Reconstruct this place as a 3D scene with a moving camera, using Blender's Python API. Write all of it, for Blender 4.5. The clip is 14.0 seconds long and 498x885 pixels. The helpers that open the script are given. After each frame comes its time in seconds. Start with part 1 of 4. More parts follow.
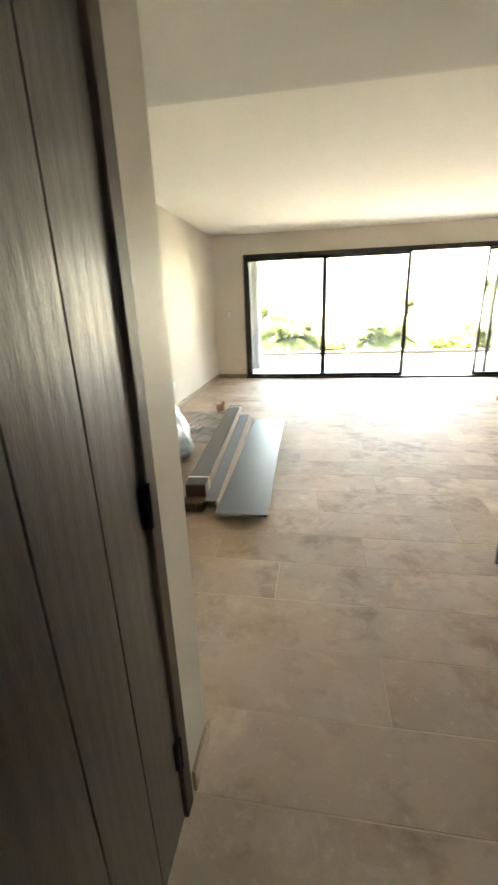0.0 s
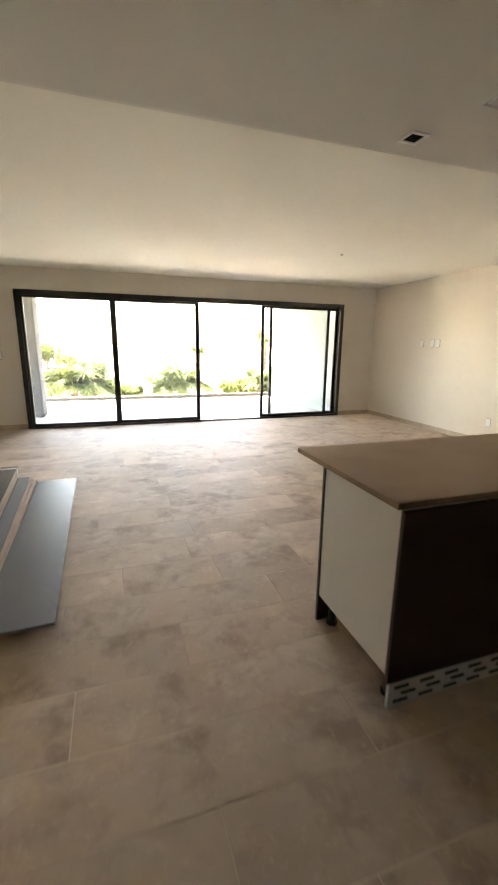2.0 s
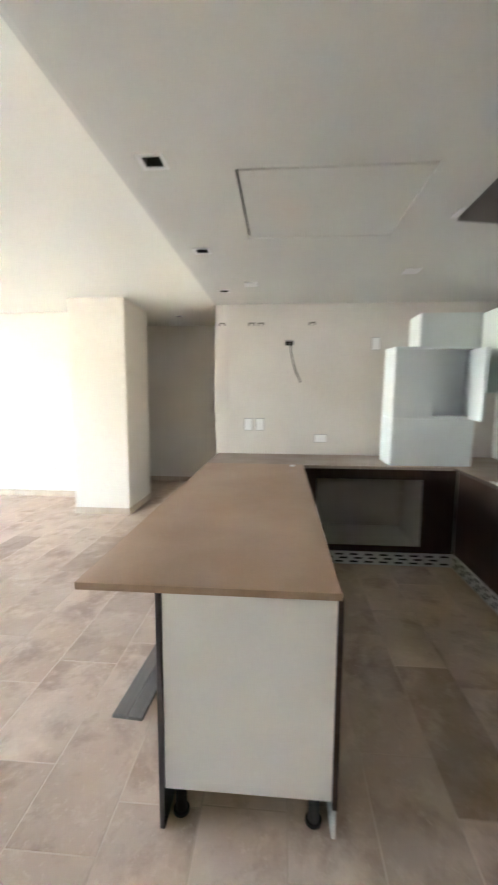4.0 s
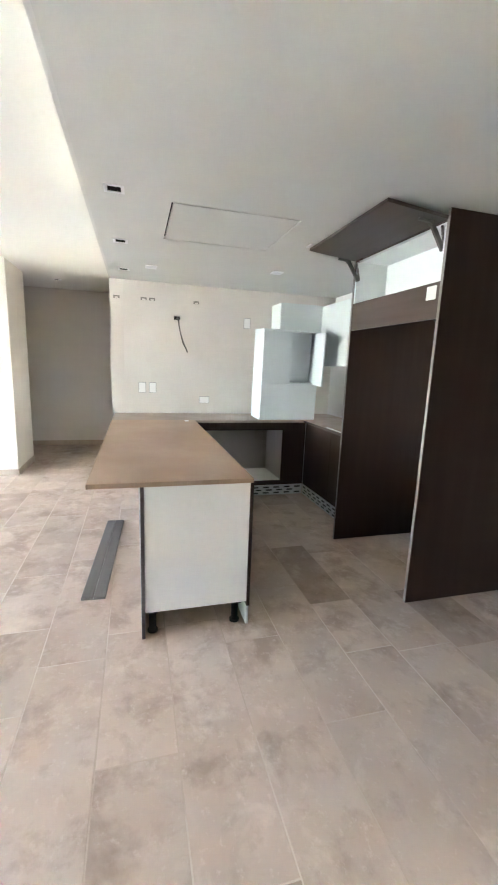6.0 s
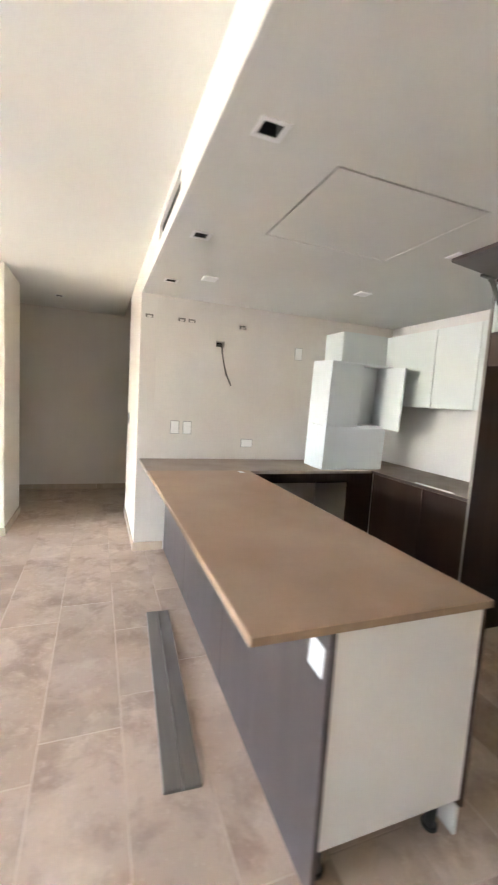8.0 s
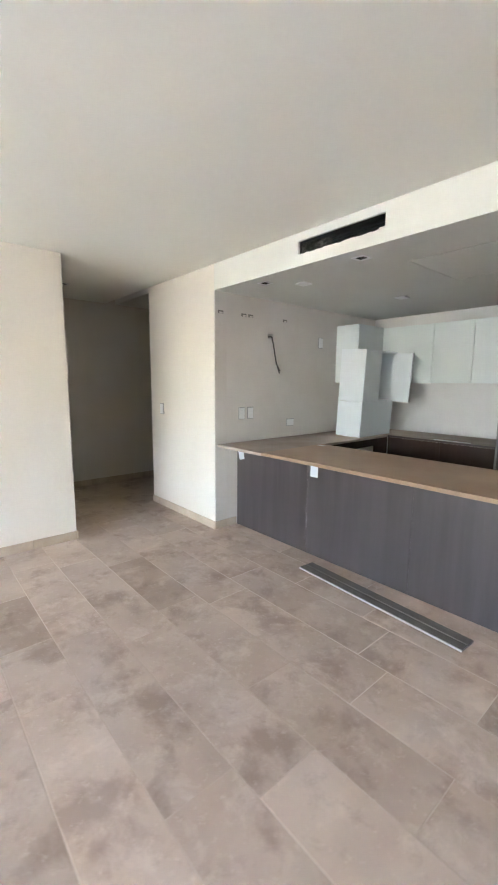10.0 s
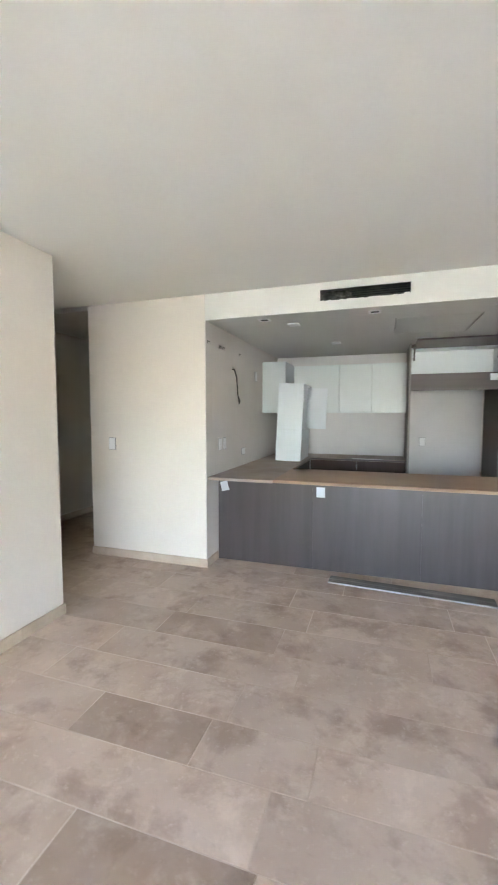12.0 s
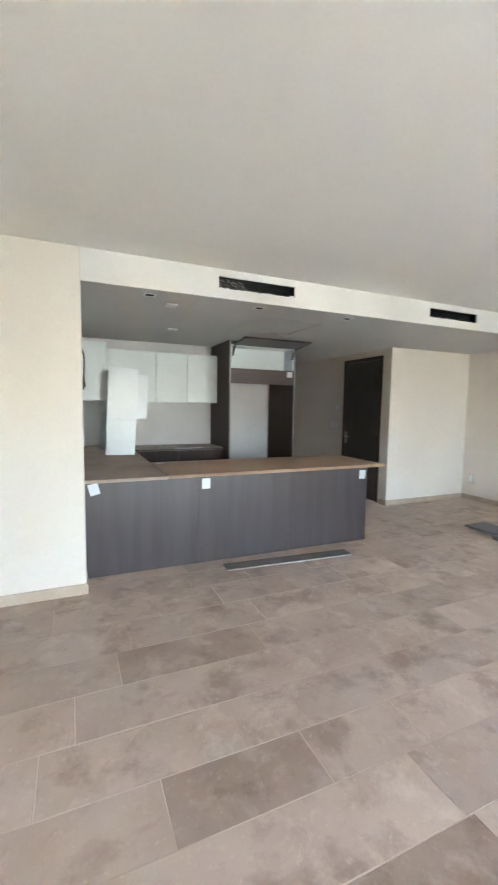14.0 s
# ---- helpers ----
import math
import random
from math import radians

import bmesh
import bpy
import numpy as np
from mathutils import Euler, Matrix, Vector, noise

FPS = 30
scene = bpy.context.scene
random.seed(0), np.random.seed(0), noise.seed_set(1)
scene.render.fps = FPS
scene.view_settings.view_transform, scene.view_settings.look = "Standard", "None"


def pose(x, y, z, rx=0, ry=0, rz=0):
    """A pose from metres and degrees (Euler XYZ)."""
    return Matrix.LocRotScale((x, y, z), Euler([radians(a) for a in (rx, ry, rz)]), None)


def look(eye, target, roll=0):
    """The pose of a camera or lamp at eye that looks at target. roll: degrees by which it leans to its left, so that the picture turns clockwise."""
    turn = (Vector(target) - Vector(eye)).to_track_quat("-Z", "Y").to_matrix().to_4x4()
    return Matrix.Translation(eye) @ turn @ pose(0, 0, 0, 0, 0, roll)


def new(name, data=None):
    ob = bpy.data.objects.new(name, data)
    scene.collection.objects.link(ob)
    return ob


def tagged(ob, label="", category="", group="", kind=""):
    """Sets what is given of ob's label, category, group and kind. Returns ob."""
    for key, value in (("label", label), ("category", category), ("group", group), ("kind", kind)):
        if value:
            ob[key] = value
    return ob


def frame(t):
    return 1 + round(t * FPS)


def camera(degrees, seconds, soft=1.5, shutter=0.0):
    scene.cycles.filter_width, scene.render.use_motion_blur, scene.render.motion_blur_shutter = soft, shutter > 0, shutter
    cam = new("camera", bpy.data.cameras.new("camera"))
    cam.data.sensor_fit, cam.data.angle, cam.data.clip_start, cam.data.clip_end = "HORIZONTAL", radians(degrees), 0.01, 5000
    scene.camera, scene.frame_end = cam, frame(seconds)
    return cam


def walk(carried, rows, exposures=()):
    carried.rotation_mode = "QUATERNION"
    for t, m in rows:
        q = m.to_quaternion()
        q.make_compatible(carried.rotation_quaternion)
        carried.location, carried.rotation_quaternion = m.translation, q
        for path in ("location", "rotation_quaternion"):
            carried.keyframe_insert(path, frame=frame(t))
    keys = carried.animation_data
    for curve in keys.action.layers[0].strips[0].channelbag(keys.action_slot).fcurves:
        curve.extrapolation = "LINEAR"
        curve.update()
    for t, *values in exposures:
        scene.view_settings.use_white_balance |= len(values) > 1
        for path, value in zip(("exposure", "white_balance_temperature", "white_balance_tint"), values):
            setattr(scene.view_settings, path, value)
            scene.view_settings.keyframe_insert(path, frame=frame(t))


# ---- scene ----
cam = camera(63.0, 14.0, soft=1.9, shutter=0.4)
PATH = [
    (0, (0.218, 0.128, 1.457), (-0.105, 1.993, 0.812), -2.1),
    (0.5, (0.179, 0.107, 1.466), (0.127, 2.031, 0.921), -3.3),
    (1, (0.167, 0.121, 1.468), (0.132, 2.048, 0.935), -3.0),
    (1.5, (0.193, 0.221, 1.463), (0.542, 2.108, 0.897), 0.6),
    (2, (0.261, 0.553, 1.474), (0.876, 2.399, 1.011), 0.7),
    (2.5, (0.237, 0.955, 1.468), (0.897, 2.792, 1.034), -0.4),
    (3, (0.208, 1.318, 1.47), (1.323, 2.923, 1.042), 0.7),
    (3.5, (0.2, 1.672, 1.506), (1.872, 2.733, 1.23), -0.3),
    (4, (0.001, 1.902, 1.533), (1.981, 2.059, 1.3), 0.3),
    (4.2, (-0.13, 1.956, 1.546), (1.861, 1.938, 1.356), 0.7),
    (6.3, (-0.872, 2.338, 1.515), (1.005, 1.748, 1.159), 3.6),
    (6.5, (-0.763, 2.313, 1.491), (1.119, 1.719, 1.165), 5.1),
    (7, (-0.41, 2.299, 1.499), (1.526, 1.905, 1.187), 6.7),
    (7.5, (-0.017, 2.518, 1.532), (1.853, 1.823, 1.388), 3.1),
    (8, (0.309, 2.956, 1.53), (2.171, 2.254, 1.324), 3.6),
    (8.5, (0.442, 3.497, 1.535), (2.226, 2.635, 1.269), 1.8),
    (9, (0.529, 4.027, 1.534), (2.196, 2.959, 1.25), 1.9),
    (9.2, (0.57, 4.234, 1.567), (2.243, 3.181, 1.259), 0.7),
    (11.3, (1.896, 6.025, 1.533), (2.875, 4.288, 1.371), 0.2),
    (11.5, (2.096, 6.101, 1.54), (3.034, 4.341, 1.392), -0.1),
    (12, (2.612, 6.27, 1.539), (3.238, 4.375, 1.402), 0.0),
    (12.5, (3.12, 6.312, 1.51), (3.424, 4.341, 1.367), -0.8),
    (13, (3.592, 6.3, 1.501), (3.575, 4.31, 1.306), -0.4),
    (13.5, (4.005, 6.187, 1.51), (3.608, 4.236, 1.319), -0.4),
    (14, (4.351, 6.008, 1.527), (3.554, 4.182, 1.348), 0.9),
]
walk(cam, [(t, look(eye, target, roll)) for t, eye, target, roll in PATH], exposures=[(0.0, 5.62, 7800, 10), (0.5, 5.38, 8200, 16), (1.0, 5.26, 8250, 17), (2.0, 4.95, 7900, 16), (3.0, 4.74, 7350, 15), (3.5, 5.25, 6850, 15), (4.2, 6.40, 6150, 14), (6.3, 6.66, 5950, 15), (7.0, 6.58, 6300, 17), (7.5, 6.58, 6320, 18), (8.2, 6.12, 6550, 20), (9.2, 5.78, 6250, 17), (11.3, 5.38, 6050, 16), (14.0, 5.4, 6000, 15)])

# ---- light ----
SUN_EL, SUN_AZ = radians(67), radians(-30)   # azimuth from +y towards +x
sun_dir = Vector((math.sin(SUN_AZ) * math.cos(SUN_EL), math.cos(SUN_AZ) * math.cos(SUN_EL), math.sin(SUN_EL)))
world = bpy.data.worlds.new("sky")
scene.world = world
world.use_nodes = True
wn = world.node_tree.nodes
sky = wn.new("ShaderNodeTexSky")
sky.sky_type, sky.sun_disc = "NISHITA", False
sky.sun_elevation, sky.sun_rotation = SUN_EL, SUN_AZ
sky.dust_density, sky.air_density = 3.0, 1.0
wn["Background"].inputs["Strength"].default_value = 0.15
world.node_tree.links.new(sky.outputs["Color"], wn["Background"].inputs["Color"])
sun = new("sun", bpy.data.lights.new("sun", "SUN"))
sun.data.energy, sun.data.angle, sun.data.color = 3.0, radians(0.6), (1.0, 0.94, 0.85)
sun.matrix_world = look((0, 0, 30), Vector((0, 0, 30)) - sun_dir)


# ---- materials ----
def material(name, base, rough=0.6, metal=0.0, second=None, scale=6.0, detail=4.0, low=0.35, high=0.65, bump=0.0, bump_scale=60.0,
             stretch=(1, 1, 1), spec=0.5, fine=0.08, random=0.0, coat=0.0):
    """Principled surface with a broad blotch between two colours, a fine grain and a relief."""
    m = bpy.data.materials.new(name)
    m.use_nodes = True
    n, l = m.node_tree.nodes, m.node_tree.links
    p = n["Principled BSDF"]
    p.inputs["Roughness"].default_value, p.inputs["Metallic"].default_value = rough, metal
    p.inputs["Specular IOR Level"].default_value = spec
    p.inputs["Coat Weight"].default_value = coat
    tc, mp = n.new("ShaderNodeTexCoord"), n.new("ShaderNodeMapping")
    mp.inputs["Scale"].default_value = stretch
    info = n.new("ShaderNodeObjectInfo")
    l.new(tc.outputs["Object"], mp.inputs["Vector"])
    off = n.new("ShaderNodeVectorMath")
    off.operation = "MULTIPLY_ADD"
    l.new(info.outputs["Random"], off.inputs[0])
    off.inputs[1].default_value = (37, 61, 17)
    l.new(mp.outputs["Vector"], off.inputs[2])
    big, small = n.new("ShaderNodeTexNoise"), n.new("ShaderNodeTexNoise")
    big.inputs["Scale"].default_value, big.inputs["Detail"].default_value = scale, detail
    small.inputs["Scale"].default_value, small.inputs["Detail"].default_value = bump_scale, 3
    for k in (big, small):
        l.new(off.outputs[0], k.inputs["Vector"])
    ramp = n.new("ShaderNodeValToRGB")
    ramp.color_ramp.elements[0].position, ramp.color_ramp.elements[1].position = low, high
    ramp.color_ramp.elements[0].color = (*base, 1)
    ramp.color_ramp.elements[1].color = (*(second or base), 1)
    l.new(big.outputs["Fac"], ramp.inputs["Fac"])
    hsv = n.new("ShaderNodeHueSaturation")
    value = n.new("ShaderNodeMath")
    value.operation = "MULTIPLY_ADD"
    l.new(small.outputs["Fac"], value.inputs[0])
    value.inputs[1].default_value, value.inputs[2].default_value = 2 * fine, 1 - fine
    last = value
    if random:
        each = n.new("ShaderNodeMath")
        each.operation = "MULTIPLY_ADD"
        l.new(info.outputs["Random"], each.inputs[0])
        each.inputs[1].default_value = random
        l.new(value.outputs[0], each.inputs[2])
        shift = n.new("ShaderNodeMath")
        shift.operation = "SUBTRACT"
        l.new(each.outputs[0], shift.inputs[0])
        shift.inputs[1].default_value = random / 2
        last = shift
    l.new(last.outputs[0], hsv.inputs["Value"])
    l.new(ramp.outputs["Color"], hsv.inputs["Color"])
    l.new(hsv.outputs["Color"], p.inputs["Base Color"])
    if bump:
        b = n.new("ShaderNodeBump")
        b.inputs["Strength"].default_value, b.inputs["Distance"].default_value = bump, 0.01
        l.new(small.outputs["Fac"], b.inputs["Height"])
        l.new(b.outputs["Normal"], p.inputs["Normal"])
    return m


def glass_material():
    m = bpy.data.materials.new("window_glass")
    m.use_nodes = True
    n, l = m.node_tree.nodes, m.node_tree.links
    n.remove(n["Principled BSDF"])
    clear, gloss, mix, f = (n.new("ShaderNodeBsdf" + k) if k[0] != "!" else n.new(k[1:]) for k in
                            ("Transparent", "Glossy", "!ShaderNodeMixShader", "!ShaderNodeFresnel"))
    clear.inputs["Color"].default_value = (0.93, 0.96, 0.95, 1)
    gloss.inputs["Roughness"].default_value = 0.02
    f.inputs["IOR"].default_value = 1.45
    l.new(f.outputs[0], mix.inputs[0])
    l.new(clear.outputs[0], mix.inputs[1])
    l.new(gloss.outputs[0], mix.inputs[2])
    # faint dust film that also stands in for bright haze over the view
    dust_haze, dusty = n.new("ShaderNodeBsdfTranslucent"), n.new("ShaderNodeMixShader")
    dust_haze.inputs["Color"].default_value = (0.8, 0.84, 0.86, 1)
    dusty.inputs[0].default_value = 0.01
    l.new(mix.outputs[0], dusty.inputs[1])
    l.new(dust_haze.outputs[0], dusty.inputs[2])
    l.new(dusty.outputs[0], n["Material Output"].inputs["Surface"])
    return m


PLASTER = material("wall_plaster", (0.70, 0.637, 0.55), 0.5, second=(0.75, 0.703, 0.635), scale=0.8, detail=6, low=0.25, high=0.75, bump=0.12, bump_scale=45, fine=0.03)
# darker than CEILING: the dimmer light under the lowered ceiling is in the tone
CEILING_LOW = material("plasterboard_ceiling_shaded", (0.655, 0.652, 0.605), 0.85, second=(0.685, 0.68, 0.635), scale=0.9, bump=0.05, bump_scale=70, fine=0.015)
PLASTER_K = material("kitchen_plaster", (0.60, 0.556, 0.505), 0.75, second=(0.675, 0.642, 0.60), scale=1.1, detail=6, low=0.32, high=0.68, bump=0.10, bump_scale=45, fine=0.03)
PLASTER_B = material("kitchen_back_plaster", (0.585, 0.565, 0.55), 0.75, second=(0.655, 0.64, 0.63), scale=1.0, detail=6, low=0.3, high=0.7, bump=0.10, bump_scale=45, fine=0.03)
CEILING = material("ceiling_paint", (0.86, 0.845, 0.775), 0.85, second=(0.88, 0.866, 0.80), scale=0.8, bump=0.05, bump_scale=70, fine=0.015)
FRESH = material("soffit_primer", (0.69, 0.68, 0.632), 0.8, second=(0.73, 0.72, 0.675), scale=2.0, bump=0.08, bump_scale=50, fine=0.02)


def travertine(name, tones, rough, spread):
    """Mottled travertine: clouds, blotchy stains and pale veins that change from tile to tile."""
    m = bpy.data.materials.new(name)
    m.use_nodes = True
    n, l = m.node_tree.nodes, m.node_tree.links
    p = n["Principled BSDF"]
    tc, info, off = n.new("ShaderNodeTexCoord"), n.new("ShaderNodeObjectInfo"), n.new("ShaderNodeVectorMath")
    off.operation = "MULTIPLY_ADD"
    l.new(info.outputs["Random"], off.inputs[0])
    off.inputs[1].default_value = (31, 57, 13)
    l.new(tc.outputs["Object"], off.inputs[2])

    def cloud(scale, detail, rough_, dist, lo, hi):
        t, r = n.new("ShaderNodeTexNoise"), n.new("ShaderNodeMapRange")
        for key, v in (("Scale", scale), ("Detail", detail), ("Roughness", rough_), ("Distortion", dist)):
            t.inputs[key].default_value = v
        l.new(off.outputs[0], t.inputs["Vector"])
        r.inputs["From Min"].default_value, r.inputs["From Max"].default_value = lo, hi
        l.new(t.outputs["Fac"], r.inputs["Value"])
        return r.outputs["Result"]

    def mix(a, b_, fac):
        x = n.new("ShaderNodeMix")
        x.data_type = "RGBA"
        for sock, v in ((x.inputs[6], a), (x.inputs[7], b_)):
            if isinstance(v, tuple):
                sock.default_value = (*v, 1)
            else:
                l.new(v, sock)
        if isinstance(fac, float):
            x.inputs[0].default_value = fac
        else:
            l.new(fac, x.inputs[0])
        return x.outputs[2]

    def times(sock, k):
        q = n.new("ShaderNodeMath")
        q.operation = "MULTIPLY"
        l.new(sock, q.inputs[0])
        q.inputs[1].default_value = k
        return q.outputs[0]

    base = mix(tones[0], tones[1], cloud(2.2, 5, 0.55, 0.2, 0.36, 0.64))
    stains = mix(base, tones[2], times(cloud(2.9, 8, 0.62, 0.25, 0.52, 0.65), 0.60))
    small = mix(stains, tones[2], times(cloud(8.5, 6, 0.65, 0.3, 0.55, 0.72), 0.36))
    pale = mix(small, tones[3], times(cloud(5.5, 8, 0.66, 0.3, 0.54, 0.70), 0.55))
    specks = mix(pale, tones[3], times(cloud(30, 5, 0.65, 0.2, 0.58, 0.72), 0.4))
    hsv, val = n.new("ShaderNodeHueSaturation"), n.new("ShaderNodeMapRange")
    val.inputs["To Min"].default_value, val.inputs["To Max"].default_value = 1 - spread, 1 + spread
    l.new(info.outputs["Random"], val.inputs["Value"])
    l.new(val.outputs["Result"], hsv.inputs["Value"])
    l.new(specks, hsv.inputs["Color"])
    l.new(hsv.outputs["Color"], p.inputs["Base Color"])
    rr = n.new("ShaderNodeMapRange")
    rr.inputs["To Min"].default_value, rr.inputs["To Max"].default_value = rough - 0.07, rough + 0.10
    l.new(cloud(5, 5, 0.6, 0.5, 0.35, 0.65), rr.inputs["Value"])
    l.new(rr.outputs["Result"], p.inputs["Roughness"])
    p.inputs["Specular IOR Level"].default_value = 0.22
    bump = n.new("ShaderNodeBump")
    bump.inputs["Strength"].default_value, bump.inputs["Distance"].default_value = 0.10, 0.006
    l.new(cloud(9, 7, 0.6, 0.3, 0.2, 0.8), bump.inputs["Height"])
    l.new(bump.outputs["Normal"], p.inputs["Normal"])
    return m


STONE = travertine("travertine_tile", ((0.495, 0.380, 0.299), (0.592, 0.467, 0.378), (0.295, 0.205, 0.154), (0.72, 0.595, 0.49)), 0.57, 0.10)
STONE_DARK = travertine("travertine_tile_dark", ((0.356, 0.262, 0.200), (0.466, 0.355, 0.279), (0.203, 0.14, 0.106), (0.606, 0.49, 0.395)), 0.54, 0.06)
GROUT = material("grout", (0.66, 0.55, 0.452), 0.85, second=(0.50, 0.39, 0.305), scale=0.9, bump=0.2, bump_scale=90, low=0.40, high=0.52)
SKIRT = material("stone_skirting", (0.43, 0.335, 0.24), 0.45, second=(0.51, 0.41, 0.31), scale=5, detail=7, bump=0.05, fine=0.06, random=0.12)
ALU = material("black_aluminium", (0.012, 0.012, 0.013), 0.38, second=(0.018, 0.018, 0.019), scale=3, fine=0.05)
GLASS = glass_material()
WOOD = material("dark_wood_laminate", (0.044, 0.024, 0.017), 0.45, second=(0.052, 0.030, 0.022), scale=2.6, detail=7, stretch=(5, 5, 0.35), bump=0.01, bump_scale=40, fine=0.03, spec=0.22)
WOODX = material("dark_wood_laminate_long", (0.056, 0.038, 0.030), 0.40, second=(0.074, 0.053, 0.044), scale=2.6, detail=7, stretch=(0.35, 5, 5), bump=0.03, bump_scale=40, fine=0.05)


def oak(name, dark, mid, pale):
    """Dark stained oak: long cathedral figure, short open pores, a satin lacquer."""
    m = bpy.data.materials.new(name)
    m.use_nodes = True
    n, l = m.node_tree.nodes, m.node_tree.links
    p = n["Principled BSDF"]
    tc, info, off = n.new("ShaderNodeTexCoord"), n.new("ShaderNodeObjectInfo"), n.new("ShaderNodeVectorMath")
    off.operation = "MULTIPLY_ADD"
    l.new(info.outputs["Random"], off.inputs[0])
    off.inputs[1].default_value = (7, 13, 29)
    l.new(tc.outputs["Object"], off.inputs[2])

    def stretched(sx, sz):
        mp = n.new("ShaderNodeMapping")
        mp.inputs["Scale"].default_value = (sx, sx, sz)
        l.new(off.outputs[0], mp.inputs["Vector"])
        return mp.outputs["Vector"]

    wave = n.new("ShaderNodeTexWave")
    wave.wave_type, wave.bands_direction = "BANDS", "Y"
    for key, v in (("Scale", 9.0), ("Distortion", 7.0), ("Detail", 3.0), ("Detail Scale", 0.9), ("Detail Roughness", 0.55)):
        wave.inputs[key].default_value = v
    l.new(stretched(1.0, 0.16), wave.inputs["Vector"])
    pores, cloud = n.new("ShaderNodeTexNoise"), n.new("ShaderNodeTexNoise")
    pores.inputs["Scale"].default_value, pores.inputs["Detail"].default_value = 5.0, 4
    l.new(stretched(44, 8), pores.inputs["Vector"])
    cloud.inputs["Scale"].default_value, cloud.inputs["Detail"].default_value = 2.5, 5
    l.new(stretched(4, 0.6), cloud.inputs["Vector"])
    figure = n.new("ShaderNodeMix")
    figure.data_type = "FLOAT"
    figure.inputs[0].default_value = 0.70
    l.new(wave.outputs["Fac"], figure.inputs[2])
    l.new(pores.outputs["Fac"], figure.inputs[3])
    ramp = n.new("ShaderNodeValToRGB")
    ramp.color_ramp.elements[0].position, ramp.color_ramp.elements[1].position = 0.28, 0.72
    ramp.color_ramp.elements[0].color, ramp.color_ramp.elements[1].color = (*dark, 1), (*pale, 1)
    ramp.color_ramp.elements.new(0.47).color = (*mid, 1)
    l.new(figure.outputs[0], ramp.inputs["Fac"])
    hsv, val = n.new("ShaderNodeHueSaturation"), n.new("ShaderNodeMapRange")
    val.inputs["From Min"].default_value, val.inputs["From Max"].default_value = 0.3, 0.7
    val.inputs["To Min"].default_value, val.inputs["To Max"].default_value = 0.8, 1.2
    l.new(cloud.outputs["Fac"], val.inputs["Value"])
    l.new(val.outputs["Result"], hsv.inputs["Value"])
    l.new(ramp.outputs["Color"], hsv.inputs["Color"])
    l.new(hsv.outputs["Color"], p.inputs["Base Color"])
    p.inputs["Roughness"].default_value, p.inputs["Specular IOR Level"].default_value = 0.40, 0.55
    p.inputs["Coat Weight"].default_value, p.inputs["Coat Roughness"].default_value = 1.0, 0.34
    b = n.new("ShaderNodeBump")
    b.inputs["Strength"].default_value, b.inputs["Distance"].default_value = 0.35, 0.002
    l.new(figure.outputs[0], b.inputs["Height"])
    l.new(b.outputs["Normal"], p.inputs["Normal"])
    l.new(b.outputs["Normal"], p.inputs["Coat Normal"])
    return m


DOORWOOD = oak("dark_stained_oak", (0.008, 0.006, 0.005), (0.019, 0.015, 0.0125), (0.038, 0.031, 0.026))
# WOOD greyed and lightened: window sheen on the island back is in the colour
WOOD_SHEEN = material("wood_laminate_window_sheen", (0.050, 0.041, 0.040), 0.32, second=(0.066, 0.056, 0.055), scale=2.6, detail=7, stretch=(5, 5, 0.35), bump=0.01, bump_scale=40, fine=0.03, spec=0.55)
FRAMEWOOD = material("brown_stained_frame", (0.055, 0.034, 0.025), 0.5, second=(0.085, 0.054, 0.040), scale=6, stretch=(10, 10, 0.6), fine=0.12)
MELAMINE = material("white_melamine", (0.61, 0.66, 0.655), 0.3, second=(0.64, 0.685, 0.68), scale=1.5, fine=0.01)
COOLWHITE = material("cool_white_melamine", (0.67, 0.72, 0.745), 0.3, second=(0.70, 0.75, 0.77), scale=1.5, fine=0.01)
CREAM = material("cream_melamine", (0.74, 0.72, 0.685), 0.4, second=(0.76, 0.74, 0.705), scale=1.4, fine=0.015)
MDF = material("raw_fibreboard", (0.39, 0.255, 0.172), 0.62, second=(0.47, 0.33, 0.238), scale=2.2, detail=7, low=0.3, high=0.7, bump=0.05, bump_scale=120, fine=0.06)
MDF_DUSTY = material("dusty_fibreboard", (0.33, 0.255, 0.205), 0.7, second=(0.42, 0.345, 0.295), scale=3, detail=7, low=0.35, high=0.68, fine=0.06)
LABELM = material("label_paper", (0.60, 0.64, 0.68), 0.5, second=(0.63, 0.67, 0.71), fine=0.01)
MDF_EDGE = material("fibreboard_edge", (0.27, 0.175, 0.11), 0.7, second=(0.33, 0.225, 0.145), scale=9, fine=0.08, bump=0.1, bump_scale=90)
PLATEFRAME = material("grey_plate_frame", (0.36, 0.355, 0.345), 0.35, fine=0.01)
PLASTIC = material("white_plastic", (0.80, 0.80, 0.79), 0.3, fine=0.01)
BLACKPL = material("black_plastic", (0.012, 0.012, 0.012), 0.45, fine=0.1)
DARK = material("dark_void", (0.010, 0.010, 0.010), 0.9, fine=0.1)
STEEL = material("brushed_steel", (0.50, 0.50, 0.49), 0.32, metal=1.0, fine=0.05)
ZINC = material("dusty_duct_metal", (0.10, 0.10, 0.09), 0.5, metal=0.6, second=(0.035, 0.035, 0.032), scale=9, fine=0.15)
GREYSTRIP = material("grey_brushed_laminate", (0.158, 0.143, 0.127), 0.45, second=(0.18, 0.164, 0.147), scale=4, stretch=(0.5, 8, 8), bump=0.03, bump_scale=20, fine=0.05, spec=0.15)
GREYTOP = material("grey_blue_laminate", (0.075, 0.080, 0.092), 0.40, second=(0.088, 0.093, 0.105), scale=1.2, fine=0.015, spec=0.7)
